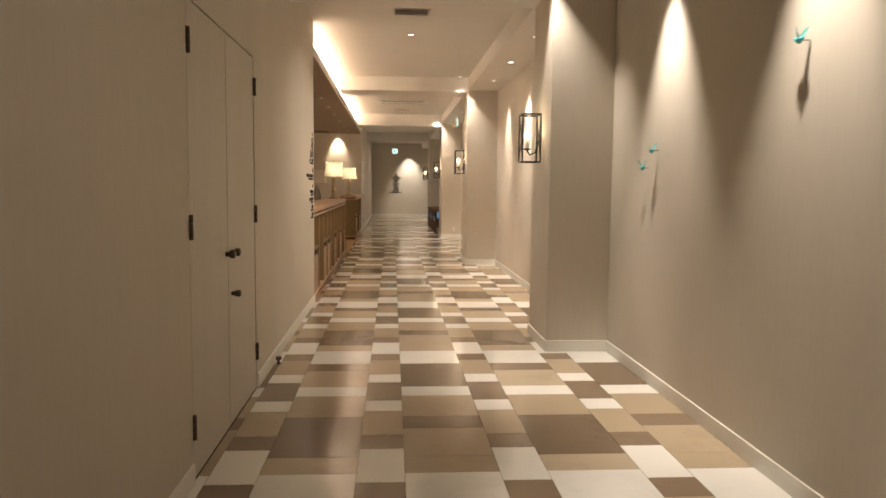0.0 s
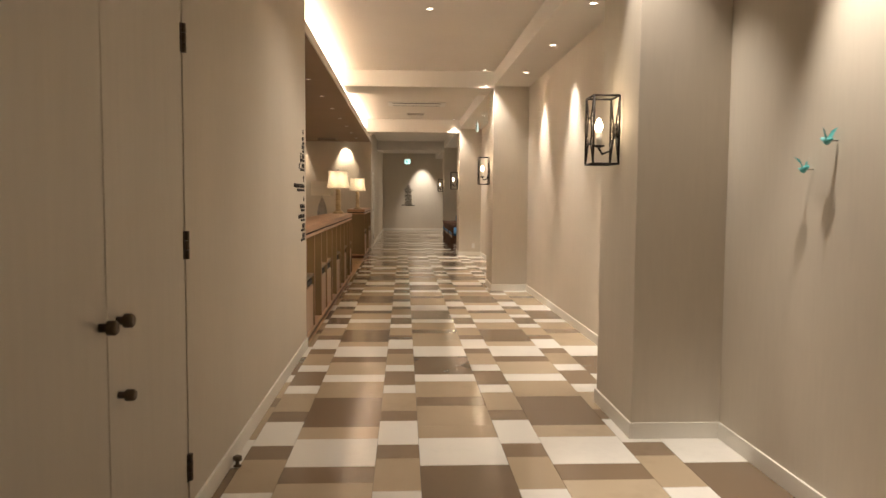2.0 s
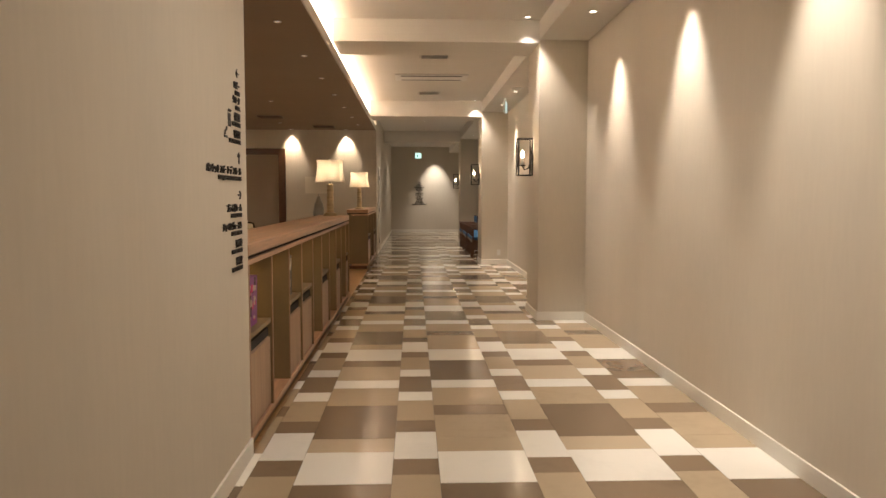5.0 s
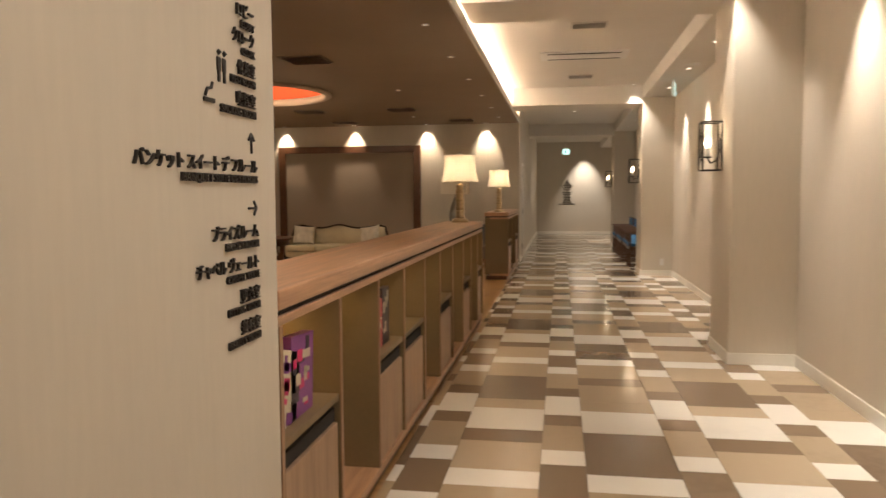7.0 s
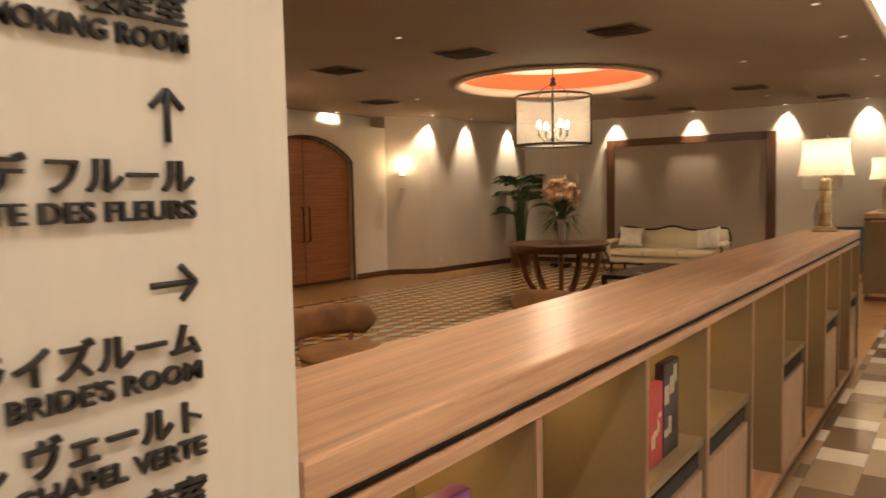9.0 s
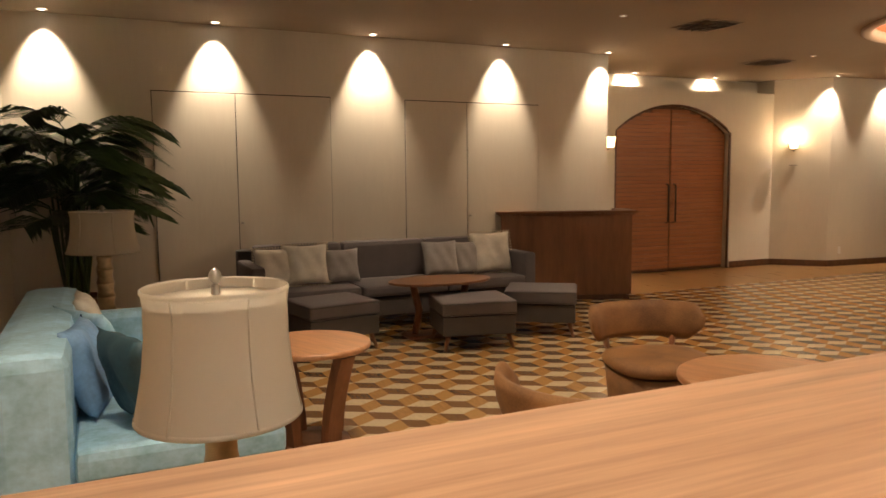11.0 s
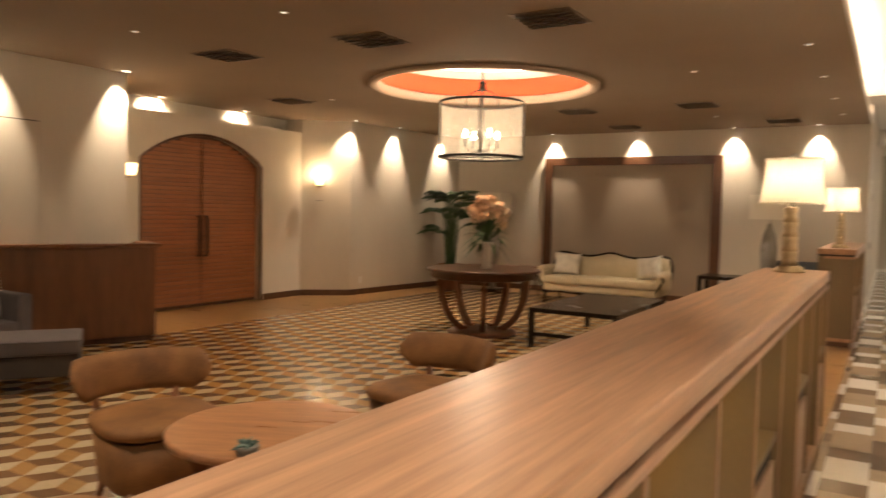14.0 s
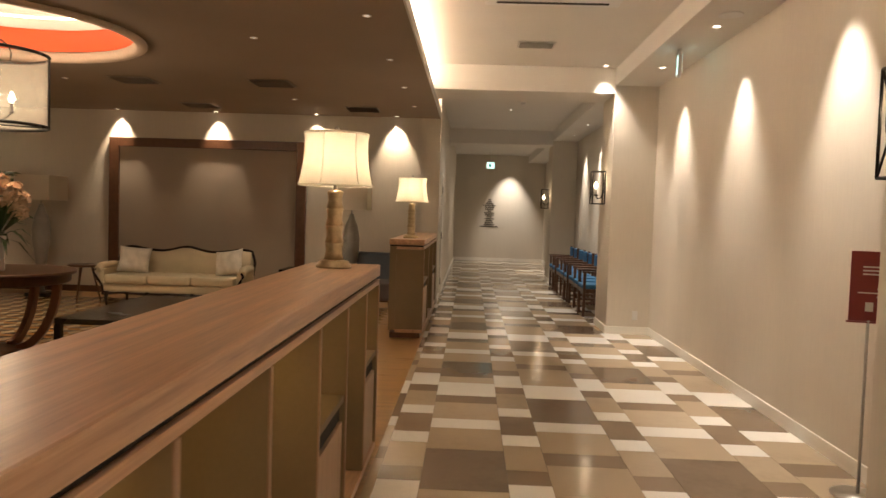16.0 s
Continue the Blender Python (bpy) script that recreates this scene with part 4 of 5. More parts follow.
frame_table(-2.65, 19.27, 1.05, 1.9, 0.44, 0, "low black lacquered coffee table with a glossy top")
frame_table(-1.6, 22.57, 1.15, 0.6, 0.62, 0, "black lacquered console table near the north wall")

# blue-grey armchair back beside the north wall
top = thing("armchair", pose(-0.95, 22.95, 0, 0, 0, 180), "blue-grey upholstered armchair by the north wall", "armchair")
bm = bmesh.new()
box(bm, -0.36, -0.34, 0.18, 0.36, 0.34, 0.45, 0.04)
part("seat", bm, GREY_FABRIC, top)
bm = bmesh.new()
box(bm, -0.36, -0.4, 0.3, 0.36, -0.28, 0.86, 0.04)
part("backrest", bm, material("blue grey upholstery", (0.12, 0.14, 0.17), 0.85, vary=0.08, grain=200, bump=0.3), top)
for s in (-1, 1):
    bm = bmesh.new()
    box(bm, s * 0.36, -0.36, 0.18, s * 0.43, 0.34, 0.62, 0.025)
    part("arm", bm, GREY_FABRIC, top)
    for yy in (-0.3, 0.3):
        bm = bmesh.new()
        tube(bm, [(s * 0.32, yy, 0.19), (s * 0.34, yy, 0)], 0.02, 8)
        part("leg", bm, LEG_WOOD, top)


# ---- floor lamps ----
def vase_lamp(x, y):
    top = thing("floor_lamp", pose(x, y, 0), "unlit floor lamp with grey vase body and square shade", "floor lamp", "vase floor lamps")
    bm = bmesh.new()
    box(bm, -0.17, -0.17, 0, 0.17, 0.17, 0.06, 0.008)
    part("base", bm, BLACK_WOOD, top)
    bm = bmesh.new()
    lathe(bm, [(0.06, 0.06), (0.055, 0.3), (0.08, 0.55), (0.125, 0.85), (0.135, 1.05), (0.10, 1.25), (0.045, 1.38), (0.035, 1.44)], 32)
    part("vase", bm, GREY_CERAMIC, top)
    bm = bmesh.new()
    tube(bm, [(0, 0, 1.43), (0, 0, 1.62)], 0.012, 8)
    part("stem", bm, STEEL, top)
    bm = bmesh.new()
    w = 0.27
    for a, b in (((-w, -w), (w, -w)), ((w, -w), (w, w)), ((w, w), (-w, w)), ((-w, w), (-w, -w))):
        bm.faces.new([bm.verts.new(v) for v in ((*a, 1.5), (*b, 1.5), (*b, 1.88), (*a, 1.88))])
    bmesh.ops.remove_doubles(bm, verts=bm.verts, dist=0.001)
    bmesh.ops.solidify(bm, geom=bm.faces[:], thickness=0.004)
    part("shade", bm, SHADE, top)


vase_lamp(-6.15, 23.15)
vase_lamp(-1.3, 23.2)

# ---- flower table ----
FT = (-4.0, 18.75)
top = thing("centre_table", pose(*FT, 0), "large round dark table on bowed legs under the chandelier", "table")
bm = bmesh.new()
lathe(bm, [(0.64, 0.70), (0.66, 0.715), (0.66, 0.775), (0.70, 0.785), (0.715, 0.80), (0.705, 0.818)], 64)
part("tabletop", bm, DARK_WOOD, top)
for i in range(5):
    a = 2 * math.pi * i / 5 + 0.2
    bm = bmesh.new()
    pts = [((0.2 + 0.36 * math.sin(s * math.pi / 2) ** 1.0) * math.cos(a), (0.2 + 0.36 * math.sin(s * math.pi / 2)) * math.sin(a), 0.06 + 0.64 * (1 - math.cos(s * math.pi / 2)) ** 0.9) for s in np.linspace(0.0, 1, 12)]
    sweep_bar(bm, pts, 0.06, 0.075)
    part("leg", bm, LEG_WOOD, top)
bm = bmesh.new()
lathe(bm, [(0.42, 0), (0.43, 0.03), (0.38, 0.055), (0.2, 0.065)], 48)
part("base", bm, LEG_WOOD, top)
top = thing("flower_vase", pose(FT[0] + 0.1, FT[1] - 0.1, 0.818), "white vase of large peach flowers on the round table", "flowers")
bm = bmesh.new()
lathe(bm, [(0.05, 0), (0.06, 0.02), (0.05, 0.1), (0.055, 0.26), (0.07, 0.32), (0.065, 0.33)], 28)
part("vase", bm, WHITE_PLASTIC, top)
r = random.Random(5)
for k in range(13):
    a, e = r.uniform(0, 6.28), r.uniform(0.1, 1.5)
    c = Vector((0.24 * math.cos(a) * math.cos(e), 0.24 * math.sin(a) * math.cos(e), 0.5 + 0.32 * math.sin(e)))
    bm = bmesh.new()
    size = r.uniform(0.07, 0.11)
    for i in range(34):
        d = Vector((r.gauss(0, 1), r.gauss(0, 1), r.gauss(0.3, 1))).normalized()
        t1 = d.orthogonal().normalized()
        t2 = d.cross(t1)
        q = c + d * size * r.uniform(0.5, 1)
        w = size * 0.42
        vs = [bm.verts.new(q + t1 * w * math.cos(u) + t2 * w * math.sin(u) + d * (0.35 * w if j % 2 else 0.0)) for j, u in enumerate(np.linspace(0, 5.5, 7))]
        mid = bm.verts.new(q - d * 0.02)
        for j in range(7):
            bm.faces.new((mid, vs[j], vs[(j + 1) % 7])).smooth = True
    part("flower", bm, PETAL, top)
bm = bmesh.new()
for k in range(70):
    a, e = r.uniform(0, 6.28), r.uniform(-0.6, 1.3)
    d = Vector((math.cos(a) * math.cos(e), math.sin(a) * math.cos(e), math.sin(e)))
    p0, p1, p2 = Vector((0, 0, 0.33)), Vector((0, 0, 0.38)) + d * 0.22, Vector((0, 0, 0.36)) + d * r.uniform(0.3, 0.45) - Vector((0, 0, 0.08))
    s = d.cross(Vector((0, 0, 1))).normalized() * 0.022
    va, vb, vc, vd = bm.verts.new(p0), bm.verts.new(p1 + s), bm.verts.new(p2), bm.verts.new(p1 - s)
    bm.faces.new((va, vb, vc, vd))
part("foliage", bm, LEAF, top)


# ---- palms ----
def palm(x, y, height, fronds, reach, seed, pot_h=0.5):
    top = thing("potted_palm", pose(x, y, 0), "green potted palm with arching narrow leaflets", "plant", "potted palms")
    bm = bmesh.new()
    lathe(bm, [(0.17, 0), (0.2, 0.02), (0.24, pot_h - 0.03), (0.26, pot_h), (0.22, pot_h), (0.2, pot_h - 0.05)], 36)
    part("pot", bm, LEG_WOOD, top)
    r = random.Random(seed)
    for k in range(fronds):
        stem, leaves = bmesh.new(), bmesh.new()
        a = k * 2.4 + r.uniform(-0.3, 0.3)
        base = Vector((r.uniform(-0.09, 0.09), r.uniform(-0.09, 0.09), pot_h - 0.06))
        top_z = height * r.uniform(0.5, 0.92)
        crown = base + Vector((0.12 * math.cos(a), 0.12 * math.sin(a), top_z - pot_h))
        lean = r.uniform(0.5, 1.0) * reach
        pts = [base, base.lerp(crown, 0.5), crown]
        tip = [crown + Vector((math.cos(a) * lean * s, math.sin(a) * lean * s, (0.35 * s - 0.55 * s * s) * lean + 0.18 * s)) for s in np.linspace(0.12, 1, 9)]
        tube(stem, pts + tip, 0.008, 5, [0.014, 0.012, 0.009] + [0.007 - 0.0006 * i for i in range(9)])
        for i, p in enumerate(tip):
            way = (tip[min(i + 1, 8)] - tip[max(i - 1, 0)]).normalized()
            side = way.cross(Vector((0, 0, 1))).normalized()
            for sgn in (-1, 1):
                for sub in (0.0, 0.33, 0.67):
                    q = p.lerp(tip[min(i + 1, 8)], sub)
                    ln = 0.34 * reach / 0.6 * (1 - 0.45 * abs(i / 8 - 0.35)) * r.uniform(0.8, 1.1)
                    d = (side * sgn * 0.8 + way * 0.75 + Vector((0, 0, 0.12))).normalized()
                    w = way * 0.015
                    mid, end = q + d * ln * 0.5, q + d * ln - Vector((0, 0, ln * 0.32))
                    vs = [leaves.verts.new(v) for v in (q - w * 0.4, mid - w, end, mid + w, q + w * 0.4)]
                    leaves.faces.new(vs)
        part("foliage", leaves, LEAF, part("frond", stem, LEAF, top))


palm(-6.6, 9.93, 2.2, 50, 0.72, 2)
palm(-6.95, 22.9, 2.0, 30, 0.48, 9)

# ---- blue sofa ----
top = thing("blue_sofa", pose(-3.58, 10.25, 0, 0, 0, 180), "pale blue crushed velvet sofa with one low open end", "sofa")
bm = bmesh.new()
box(bm, -1.0, -0.44, 0.1, 1.0, 0.44, 0.32, 0.03)
part("base", bm, BLUE_VELVET, top)
top.scale = (1.0, 1.24, 1.0)
for i in range(2):
    bm = bmesh.new()
    box(bm, -1.0 + i * 0.93, -0.46, 0.322, -0.074 + i * 0.93, 0.2, 0.47, 0.04)
    part("seat_cushion", bm, BLUE_VELVET, top)
bm = bmesh.new()
box(bm, -1.0, 0.2, 0.2, 1.0, 0.44, 0.86, 0.06)
part("backrest", bm, BLUE_VELVET, top)
bm = bmesh.new()
box(bm, 1.0, -0.46, 0.1, 0.865, 0.2, 0.7, 0.045)
part("arm", bm, BLUE_VELVET, top)
for k, (x, y, mat, lab, tz) in enumerate(((-2.86, 10.3, NAVY, "dark teal velvet cushion on the blue sofa", 20), (-3.15, 10.12, SKY, "soft blue satin cushion on the blue sofa", -10), (-3.6, 10.12, BLUE_VELVET, "pale blue velvet cushion on the blue sofa", 30), (-4.1, 10.12, PALE, "pale silvery cushion on the blue sofa", 0))):
    cushion(pose(x, y, 0.475, 18, 0, tz), mat, lab, 0.46, 0.42, 0.15, 30 + k)

# oval mirror on the lounge's south wall
top = thing("oval_mirror", pose(-5.65, LSOUTH + 0.001, 1.95), "dark framed oval mirror above the blue sofa", "mirror")
for nm, prof, mat in (("frame", [(0.32, 0), (0.36, 0.01), (0.37, 0.03), (0.34, 0.04), (0.31, 0.03)], BLACK_WOOD), ("glass", [(0.315, 0.012), (0.0001, 0.0125)], material("mirror silver", (0.85, 0.85, 0.85), 0.02, metal=1.0, vary=0.0, bump=0))):
    bm = bmesh.new()
    lathe(bm, prof, 48)
    bmesh.ops.transform(bm, verts=bm.verts, matrix=Matrix.Rotation(radians(-90), 4, "X") @ Matrix.Diagonal((1.3, 2.1, 1, 1)))
    part(nm, bm, mat, top)

# ---- chandelier ----
CH = (-4.05, 18.7)
top = thing("chandelier", pose(*CH, 0), "drum chandelier of seeded glass in a black ring frame", "chandelier")
for zz in (2.86, 2.19):
    bm = bmesh.new()
    tube(bm, [(0.52 * math.cos(a), 0.52 * math.sin(a), zz) for a in np.linspace(0, 2 * math.pi, 49)], 0.016, 8)
    part("ring", bm, BLACK_METAL, top)
bm = bmesh.new()
lathe(bm, [(0.505, 2.2), (0.505, 2.85)], 48)
for f in [f for f in bm.faces if len(f.verts) > 4]:
    bm.faces.remove(f)
g = part("glass", bm, SEEDED, top, "seeded glass cylinder")
g.visible_shadow = False
for i in range(4):
    a = i * math.pi / 2 + 0.45
    bm = bmesh.new()
    tube(bm, [(0.52 * math.cos(a), 0.52 * math.sin(a), 2.19), (0.52 * math.cos(a), 0.52 * math.sin(a), 2.86)], 0.011, 8)
    part("upright", bm, BLACK_METAL, top)
    bm = bmesh.new()
    tube(bm, [(0.52 * math.cos(a), 0.52 * math.sin(a), 2.19), (0, 0, 2.2)], 0.008, 8)
    part("cross_bar", bm, BLACK_METAL, top)
    bm = bmesh.new()
    tube(bm, [(0.2 * math.cos(a) * math.sin(s), 0.2 * math.sin(a) * math.sin(s), 3.02 - 0.16 * (1 - math.cos(s))) for s in np.linspace(0, 1.9, 9)], 0.008, 6)
    part("hook", bm, BLACK_METAL, top)
    cx, cy = 0.22 * math.cos(a + 0.5), 0.22 * math.sin(a + 0.5)
    bm = bmesh.new()
    tube(bm, [(0, 0, 2.3), (cx * 0.6, cy * 0.6, 2.24), (cx, cy, 2.32)], 0.008, 6)
    lathe(bm, [(0.02, 2.32), (0.03, 2.33), (0.014, 2.335), (0.014, 2.42)], 12, (cx, cy, 0))
    arm = part("candle_arm", bm, BLACK_METAL, top)
    bm = bmesh.new()
    lathe(bm, [(0.01, 2.42), (0.026, 2.45), (0.024, 2.48), (0.004, 2.53)], 12, (cx, cy, 0))
    part("bulb", bm, BULB, arm)
bulb("chandelier_lamp", (CH[0], CH[1], 2.5), 60, 0.2, (1.0, 0.76, 0.50))
bm = bmesh.new()
tube(bm, [(0, 0, 2.2), (0, 0, 3.66)], 0.012, 8)
lathe(bm, [(0.03, 3.0), (0.05, 3.03), (0.03, 3.08), (0.045, 3.1), (0.015, 3.14)], 16)
part("stem", bm, BLACK_METAL, top)
# light hidden behind the dome's moulding
ring = thing("dome_light", pose(*OC, LOUNGE_CEIL), "warm hidden ring light inside the ceiling recess", "cove light")
bm = bmesh.new()
tube(bm, [(1.2 * math.cos(a), 1.2 * math.sin(a), 0.40) for a in np.linspace(0, 2 * math.pi, 49)], 0.012, 6)
part("tube", bm, glow("dome tube", (1.0, 0.82, 0.62), 7.0), ring)
# unseen point light at the recess centre, added to brighten the dome
bulb("dome_lamp", (OC[0], OC[1], 3.5), 16, 0.2, (1.0, 0.82, 0.62))


# ---- wall lamps in the lounge ----
def wall_lamp(x, y, z, turn):
    top = thing("wall_lamp", pose(x, y, z, 0, 0, turn), "lit wall lamp with amber glass shade on bronze arm", "wall lamp", "lounge wall lamps")
    bm = bmesh.new()
    lathe(bm, [(0.085, 0), (0.085, 0.012), (0.06, 0.022)], 28)
    bmesh.ops.transform(bm, verts=bm.verts, matrix=Matrix.Rotation(radians(90), 4, "Y"))
    part("back_plate", bm, BRONZE, top)
    bm = bmesh.new()
    tube(bm, [(0.01, 0, -0.02), (0.08, 0, -0.1), (0.14, 0, -0.08), (0.15, 0, -0.03)], 0.01, 8)
    part("arm", bm, BRONZE, top)
    bm = bmesh.new()
    lathe(bm, [(0.055, -0.06), (0.07, 0.0), (0.078, 0.075)], 28, (0.15, 0, 0))
    part("shade", bm, AMBER, top)
    p = Matrix(top.matrix_world) @ Vector((0.15, 0, 0.13))
    bulb("wall_lamp_bulb", p, 9, 0.04, (1.0, 0.72, 0.42))
    bm = bmesh.new()
    box(bm, 0, -0.06, -0.33, 0.05, 0.06, -0.32, 0.002)
    part("bracket", bm, BRONZE, top)


wall_lamp(-8.165, 20.46, 1.97, -48.4)
wall_lamp(-7.5, 16.105, 1.93, 90)

# ---- corridor sconces ----
def sconce(y):
    top = thing("sconce", pose(PIL, y, 1.904, 0, 0, 180), "black iron cage wall sconce with a lit candle bulb", "sconce", "corridor sconces")
    w, d, h = 0.1, 0.185, 0.216
    bm = bmesh.new()
    for sy in (-1, 1):
        for x in (0.02, d):
            tube(bm, [(x, sy * w, -h), (x, sy * w, h)], 0.007, 6)
        for z in (-h, h):
            tube(bm, [(0.02, sy * w, z), (d, sy * w, z)], 0.007, 6)
    for x in (0.02, d):
        for z in (-h, h):
            tube(bm, [(x, -w, z), (x, w, z)], 0.007, 6)
    part("cage", bm, BLACK_METAL, top)
    for x, ry, rz in ((d, 0.048, 0.088), (0.02, 0.045, 0.045)):
        for sy in (-1, 1):
            for sz in (-1, 1):
                bm = bmesh.new()
                tube(bm, [(x, sy * w, sz * h), (x, sy * ry * 0.62, sz * rz * 0.8)], 0.006, 6)
                part("brace", bm, BLACK_METAL, top)
        bm = bmesh.new()
        tube(bm, [(x, ry * math.cos(a), rz * math.sin(a)) for a in np.linspace(0, 2 * math.pi, 29)], 0.006, 6)
        part("oval_rim", bm, BLACK_METAL, top)
    bm = bmesh.new()
    lathe(bm, [(1.0, -0.002), (1.0, 0.002)], 28)
    bmesh.ops.transform(bm, verts=bm.verts, matrix=Matrix.Translation((d, 0, 0)) @ Matrix.Diagonal((1, 0.046, 0.086, 1)) @ Matrix.Rotation(radians(90), 4, "Y"))
    g = part("oval_pane", bm, FROSTED, top, "oval frosted glass pane")
    g.visible_shadow = False
    bm = bmesh.new()
    lathe(bm, [(0.05, 0), (0.05, 0.015), (0.03, 0.02)], 20)
    bmesh.ops.transform(bm, verts=bm.verts, matrix=Matrix.Rotation(radians(90), 4, "Y"))
    part("back_plate", bm, BLACK_METAL, top)
    bm = bmesh.new()
    tube(bm, [(0.02, 0, -0.02), (0.05, 0, -0.13), (0.1, 0, -0.15), (0.125, 0, -0.11)], 0.008, 8)
    lathe(bm, [(0.012, -0.11), (0.04, -0.1), (0.04, -0.095), (0.018, -0.09)], 18, (0.125, 0, 0))
    part("arm", bm, BLACK_METAL, top)
    bm = bmesh.new()
    lathe(bm, [(0.019, -0.09), (0.019, -0.01), (0.012, -0.008)], 16, (0.125, 0, 0))
    candle = part("candle", bm, WHITE_PLASTIC, top)
    bm = bmesh.new()
    lathe(bm, [(0.012, -0.008), (0.027, 0.02), (0.024, 0.045), (0.006, 0.08), (0.0005, 0.085)], 16, (0.125, 0, 0))
    part("bulb", bm, BULB, candle)
    bulb("sconce_bulb", (PIL - 0.125, y, 2.0), 3.0, 0.03, (1.0, 0.76, 0.48))


for y0, y1 in PIERS[1:]:
    sconce((y0 + y1) / 2 + 0.02)


# ---- birds, stop, label on the east wall and door ----
def bird(y, z, flip):
    top = thing("bird_ornament", pose(RIGHT, y, z), "small turquoise bird ornament fixed to the wall", "ornament", "wall birds")
    bm = bmesh.new()
    tube(bm, [(-0.05, -0.045 * flip, 0.005), (-0.05, 0, -0.004), (-0.05, 0.045 * flip, 0.012)], 0.01, 8, [0.002, 0.016, 0.006])
    part("body", bm, TEAL, top)
    for s in (-1, 1):
        bm = bmesh.new()
        vs = [(-0.05, 0.012, 0), (-0.05 - 0.02 * s, 0.0, 0.045), (-0.05 - 0.035 * s, -0.025 * flip, 0.06), (-0.05 - 0.01 * s, -0.018, 0.01)]
        bm.faces.new([bm.verts.new(v) for v in vs])
        bmesh.ops.solidify(bm, geom=bm.faces[:], thickness=0.003)
        part("wing", bm, TEAL, top)
    bm = bmesh.new()
    tube(bm, [(0, 0, 0), (-0.05, 0, 0)], 0.004, 6)
    part("pin", bm, STEEL, top)


bird(6.01, 1.73, 1)
bird(6.2, 1.61, -1)
bird(4.09, 2.15, 1)
top = thing("door_stop", pose(0.045, 6.74, 0), "small bronze floor door stop", "door stop")
bm = bmesh.new()
lathe(bm, [(0.022, 0), (0.022, 0.006), (0.011, 0.01), (0.011, 0.03), (0.024, 0.034), (0.024, 0.055), (0.016, 0.06)], 18)
part("post", bm, BRONZE, top)

# ---- wall lettering ----
def text_mesh(words, size, depth, align):
    cu = bpy.data.curves.new("lettering", "FONT")
    cu.body, cu.size, cu.extrude, cu.align_x, cu.align_y = words, size, depth, align, "CENTER"
    cu.resolution_u, cu.offset = 3, size * 0.012
    tmp = bpy.data.objects.new("lettering", cu)
    scene.collection.objects.link(tmp)
    bpy.context.view_layer.update()
    data = bpy.data.meshes.new_from_object(tmp.evaluated_get(bpy.context.evaluated_depsgraph_get()))
    bpy.data.objects.remove(tmp)
    return data


SIGN = thing("wall_sign", pose(0, 9.8, 0), "raised black direction lettering in two scripts on the wall", "sign")


def line(words, z, size, bold=0.0012, width=None, shift=0.0):
    data = text_mesh(words, size, 0.004, "RIGHT")
    xs = [v.co.x for v in data.vertices]
    k = width / (max(xs) - min(xs)) if width and xs else 1.0
    # stand the text on the wall: its x runs along y, its face to +x
    m = Matrix(((0, 0, 1, 0.005), (k, 0, 0, shift), (0, 1, 0, z), (0, 0, 0, 1)))
    data.transform(m)
    data.materials.clear()
    data.materials.append(BLACK_LETTER)
    ob = new("lettering", data)
    ob.parent = SIGN


for jp, en, z, wj, we in (("ロビー", "LOBBY", 2.005, 0.11, 0.09), ("クローク", "CLOAK", 1.93, 0.14, 0.09), ("化粧室", "REST ROOM", 1.845, 0.115, 0.16), ("喫煙室", "SMOKING ROOM", 1.758, 0.125, 0.225),
                          ("バンケット スイート デ フルール", "BANQUET SUITE DES FLEURS", 1.572, 0.64, 0.44), ("ブライズルーム", "BRIDE'S ROOM", 1.386, 0.29, 0.215), ("チャペル ヴェールト", "CHAPEL VERTE", 1.296, 0.375, 0.215),
                          ("更衣室", "FITTING ROOM", 1.205, 0.13, 0.21), ("美容室", "BEAUTY SALON", 1.115, 0.13, 0.21)):
    line(jp, z - 0.014, 0.043, width=wj)
    line(en, z - 0.05, 0.030, width=we)


def arrow(z, turn, y=-0.03):
    bm = bmesh.new()
    for a, b in (((-0.045, 0), (0.04, 0)), ((0.042, 0.0), (0.012, 0.03)), ((0.042, 0.0), (0.012, -0.03))):
        tube(bm, [(0.004, a[0], a[1]), (0.004, b[0], b[1])], 0.006, 6)
    bmesh.ops.transform(bm, verts=bm.verts, matrix=Matrix.Translation((0, y, z)) @ Matrix.Rotation(radians(turn), 4, "X") @ Matrix.Scale(0.66, 4))
    part("arrow", bm, BLACK_LETTER, SIGN)


arrow(2.058, 180)
arrow(1.628, 90)
arrow(1.44, 0)
bm = bmesh.new()
for s in (-0.022, 0.022):
    lathe(bm, [(0.0003, 0.0), (0.012, 0.012), (0.0003, 0.024)], 12, (0.004, -0.19 + s, 1.885))
    box(bm, 0, -0.19 + s - 0.014, 1.83, 0.006, -0.19 + s + 0.014, 1.88, 0.002)
    box(bm, 0, -0.19 + s - 0.008, 1.79, 0.006, -0.19 + s + 0.008, 1.83)
bmesh.ops.transform(bm, verts=bm.verts, matrix=Matrix.Translation((0, -0.21, 1.815)) @ Matrix.Scale(0.72, 4) @ Matrix.Translation((0, 0.19, -1.845)))
part("restroom_symbol", bm, BLACK_LETTER, SIGN)
bm = bmesh.new()
box(bm, 0, -0.30, 1.715, 0.006, -0.22, 1.73)
tube(bm, [(0.004, -0.29, 1.735), (0.004, -0.275, 1.76), (0.004, -0.245, 1.765), (0.004, -0.235, 1.785)], 0.006, 6)
bmesh.ops.transform(bm, verts=bm.verts, matrix=Matrix.Translation((0, -0.285, 1.742)) @ Matrix.Scale(0.75, 4) @ Matrix.Translation((0, 0.26, -1.75)))
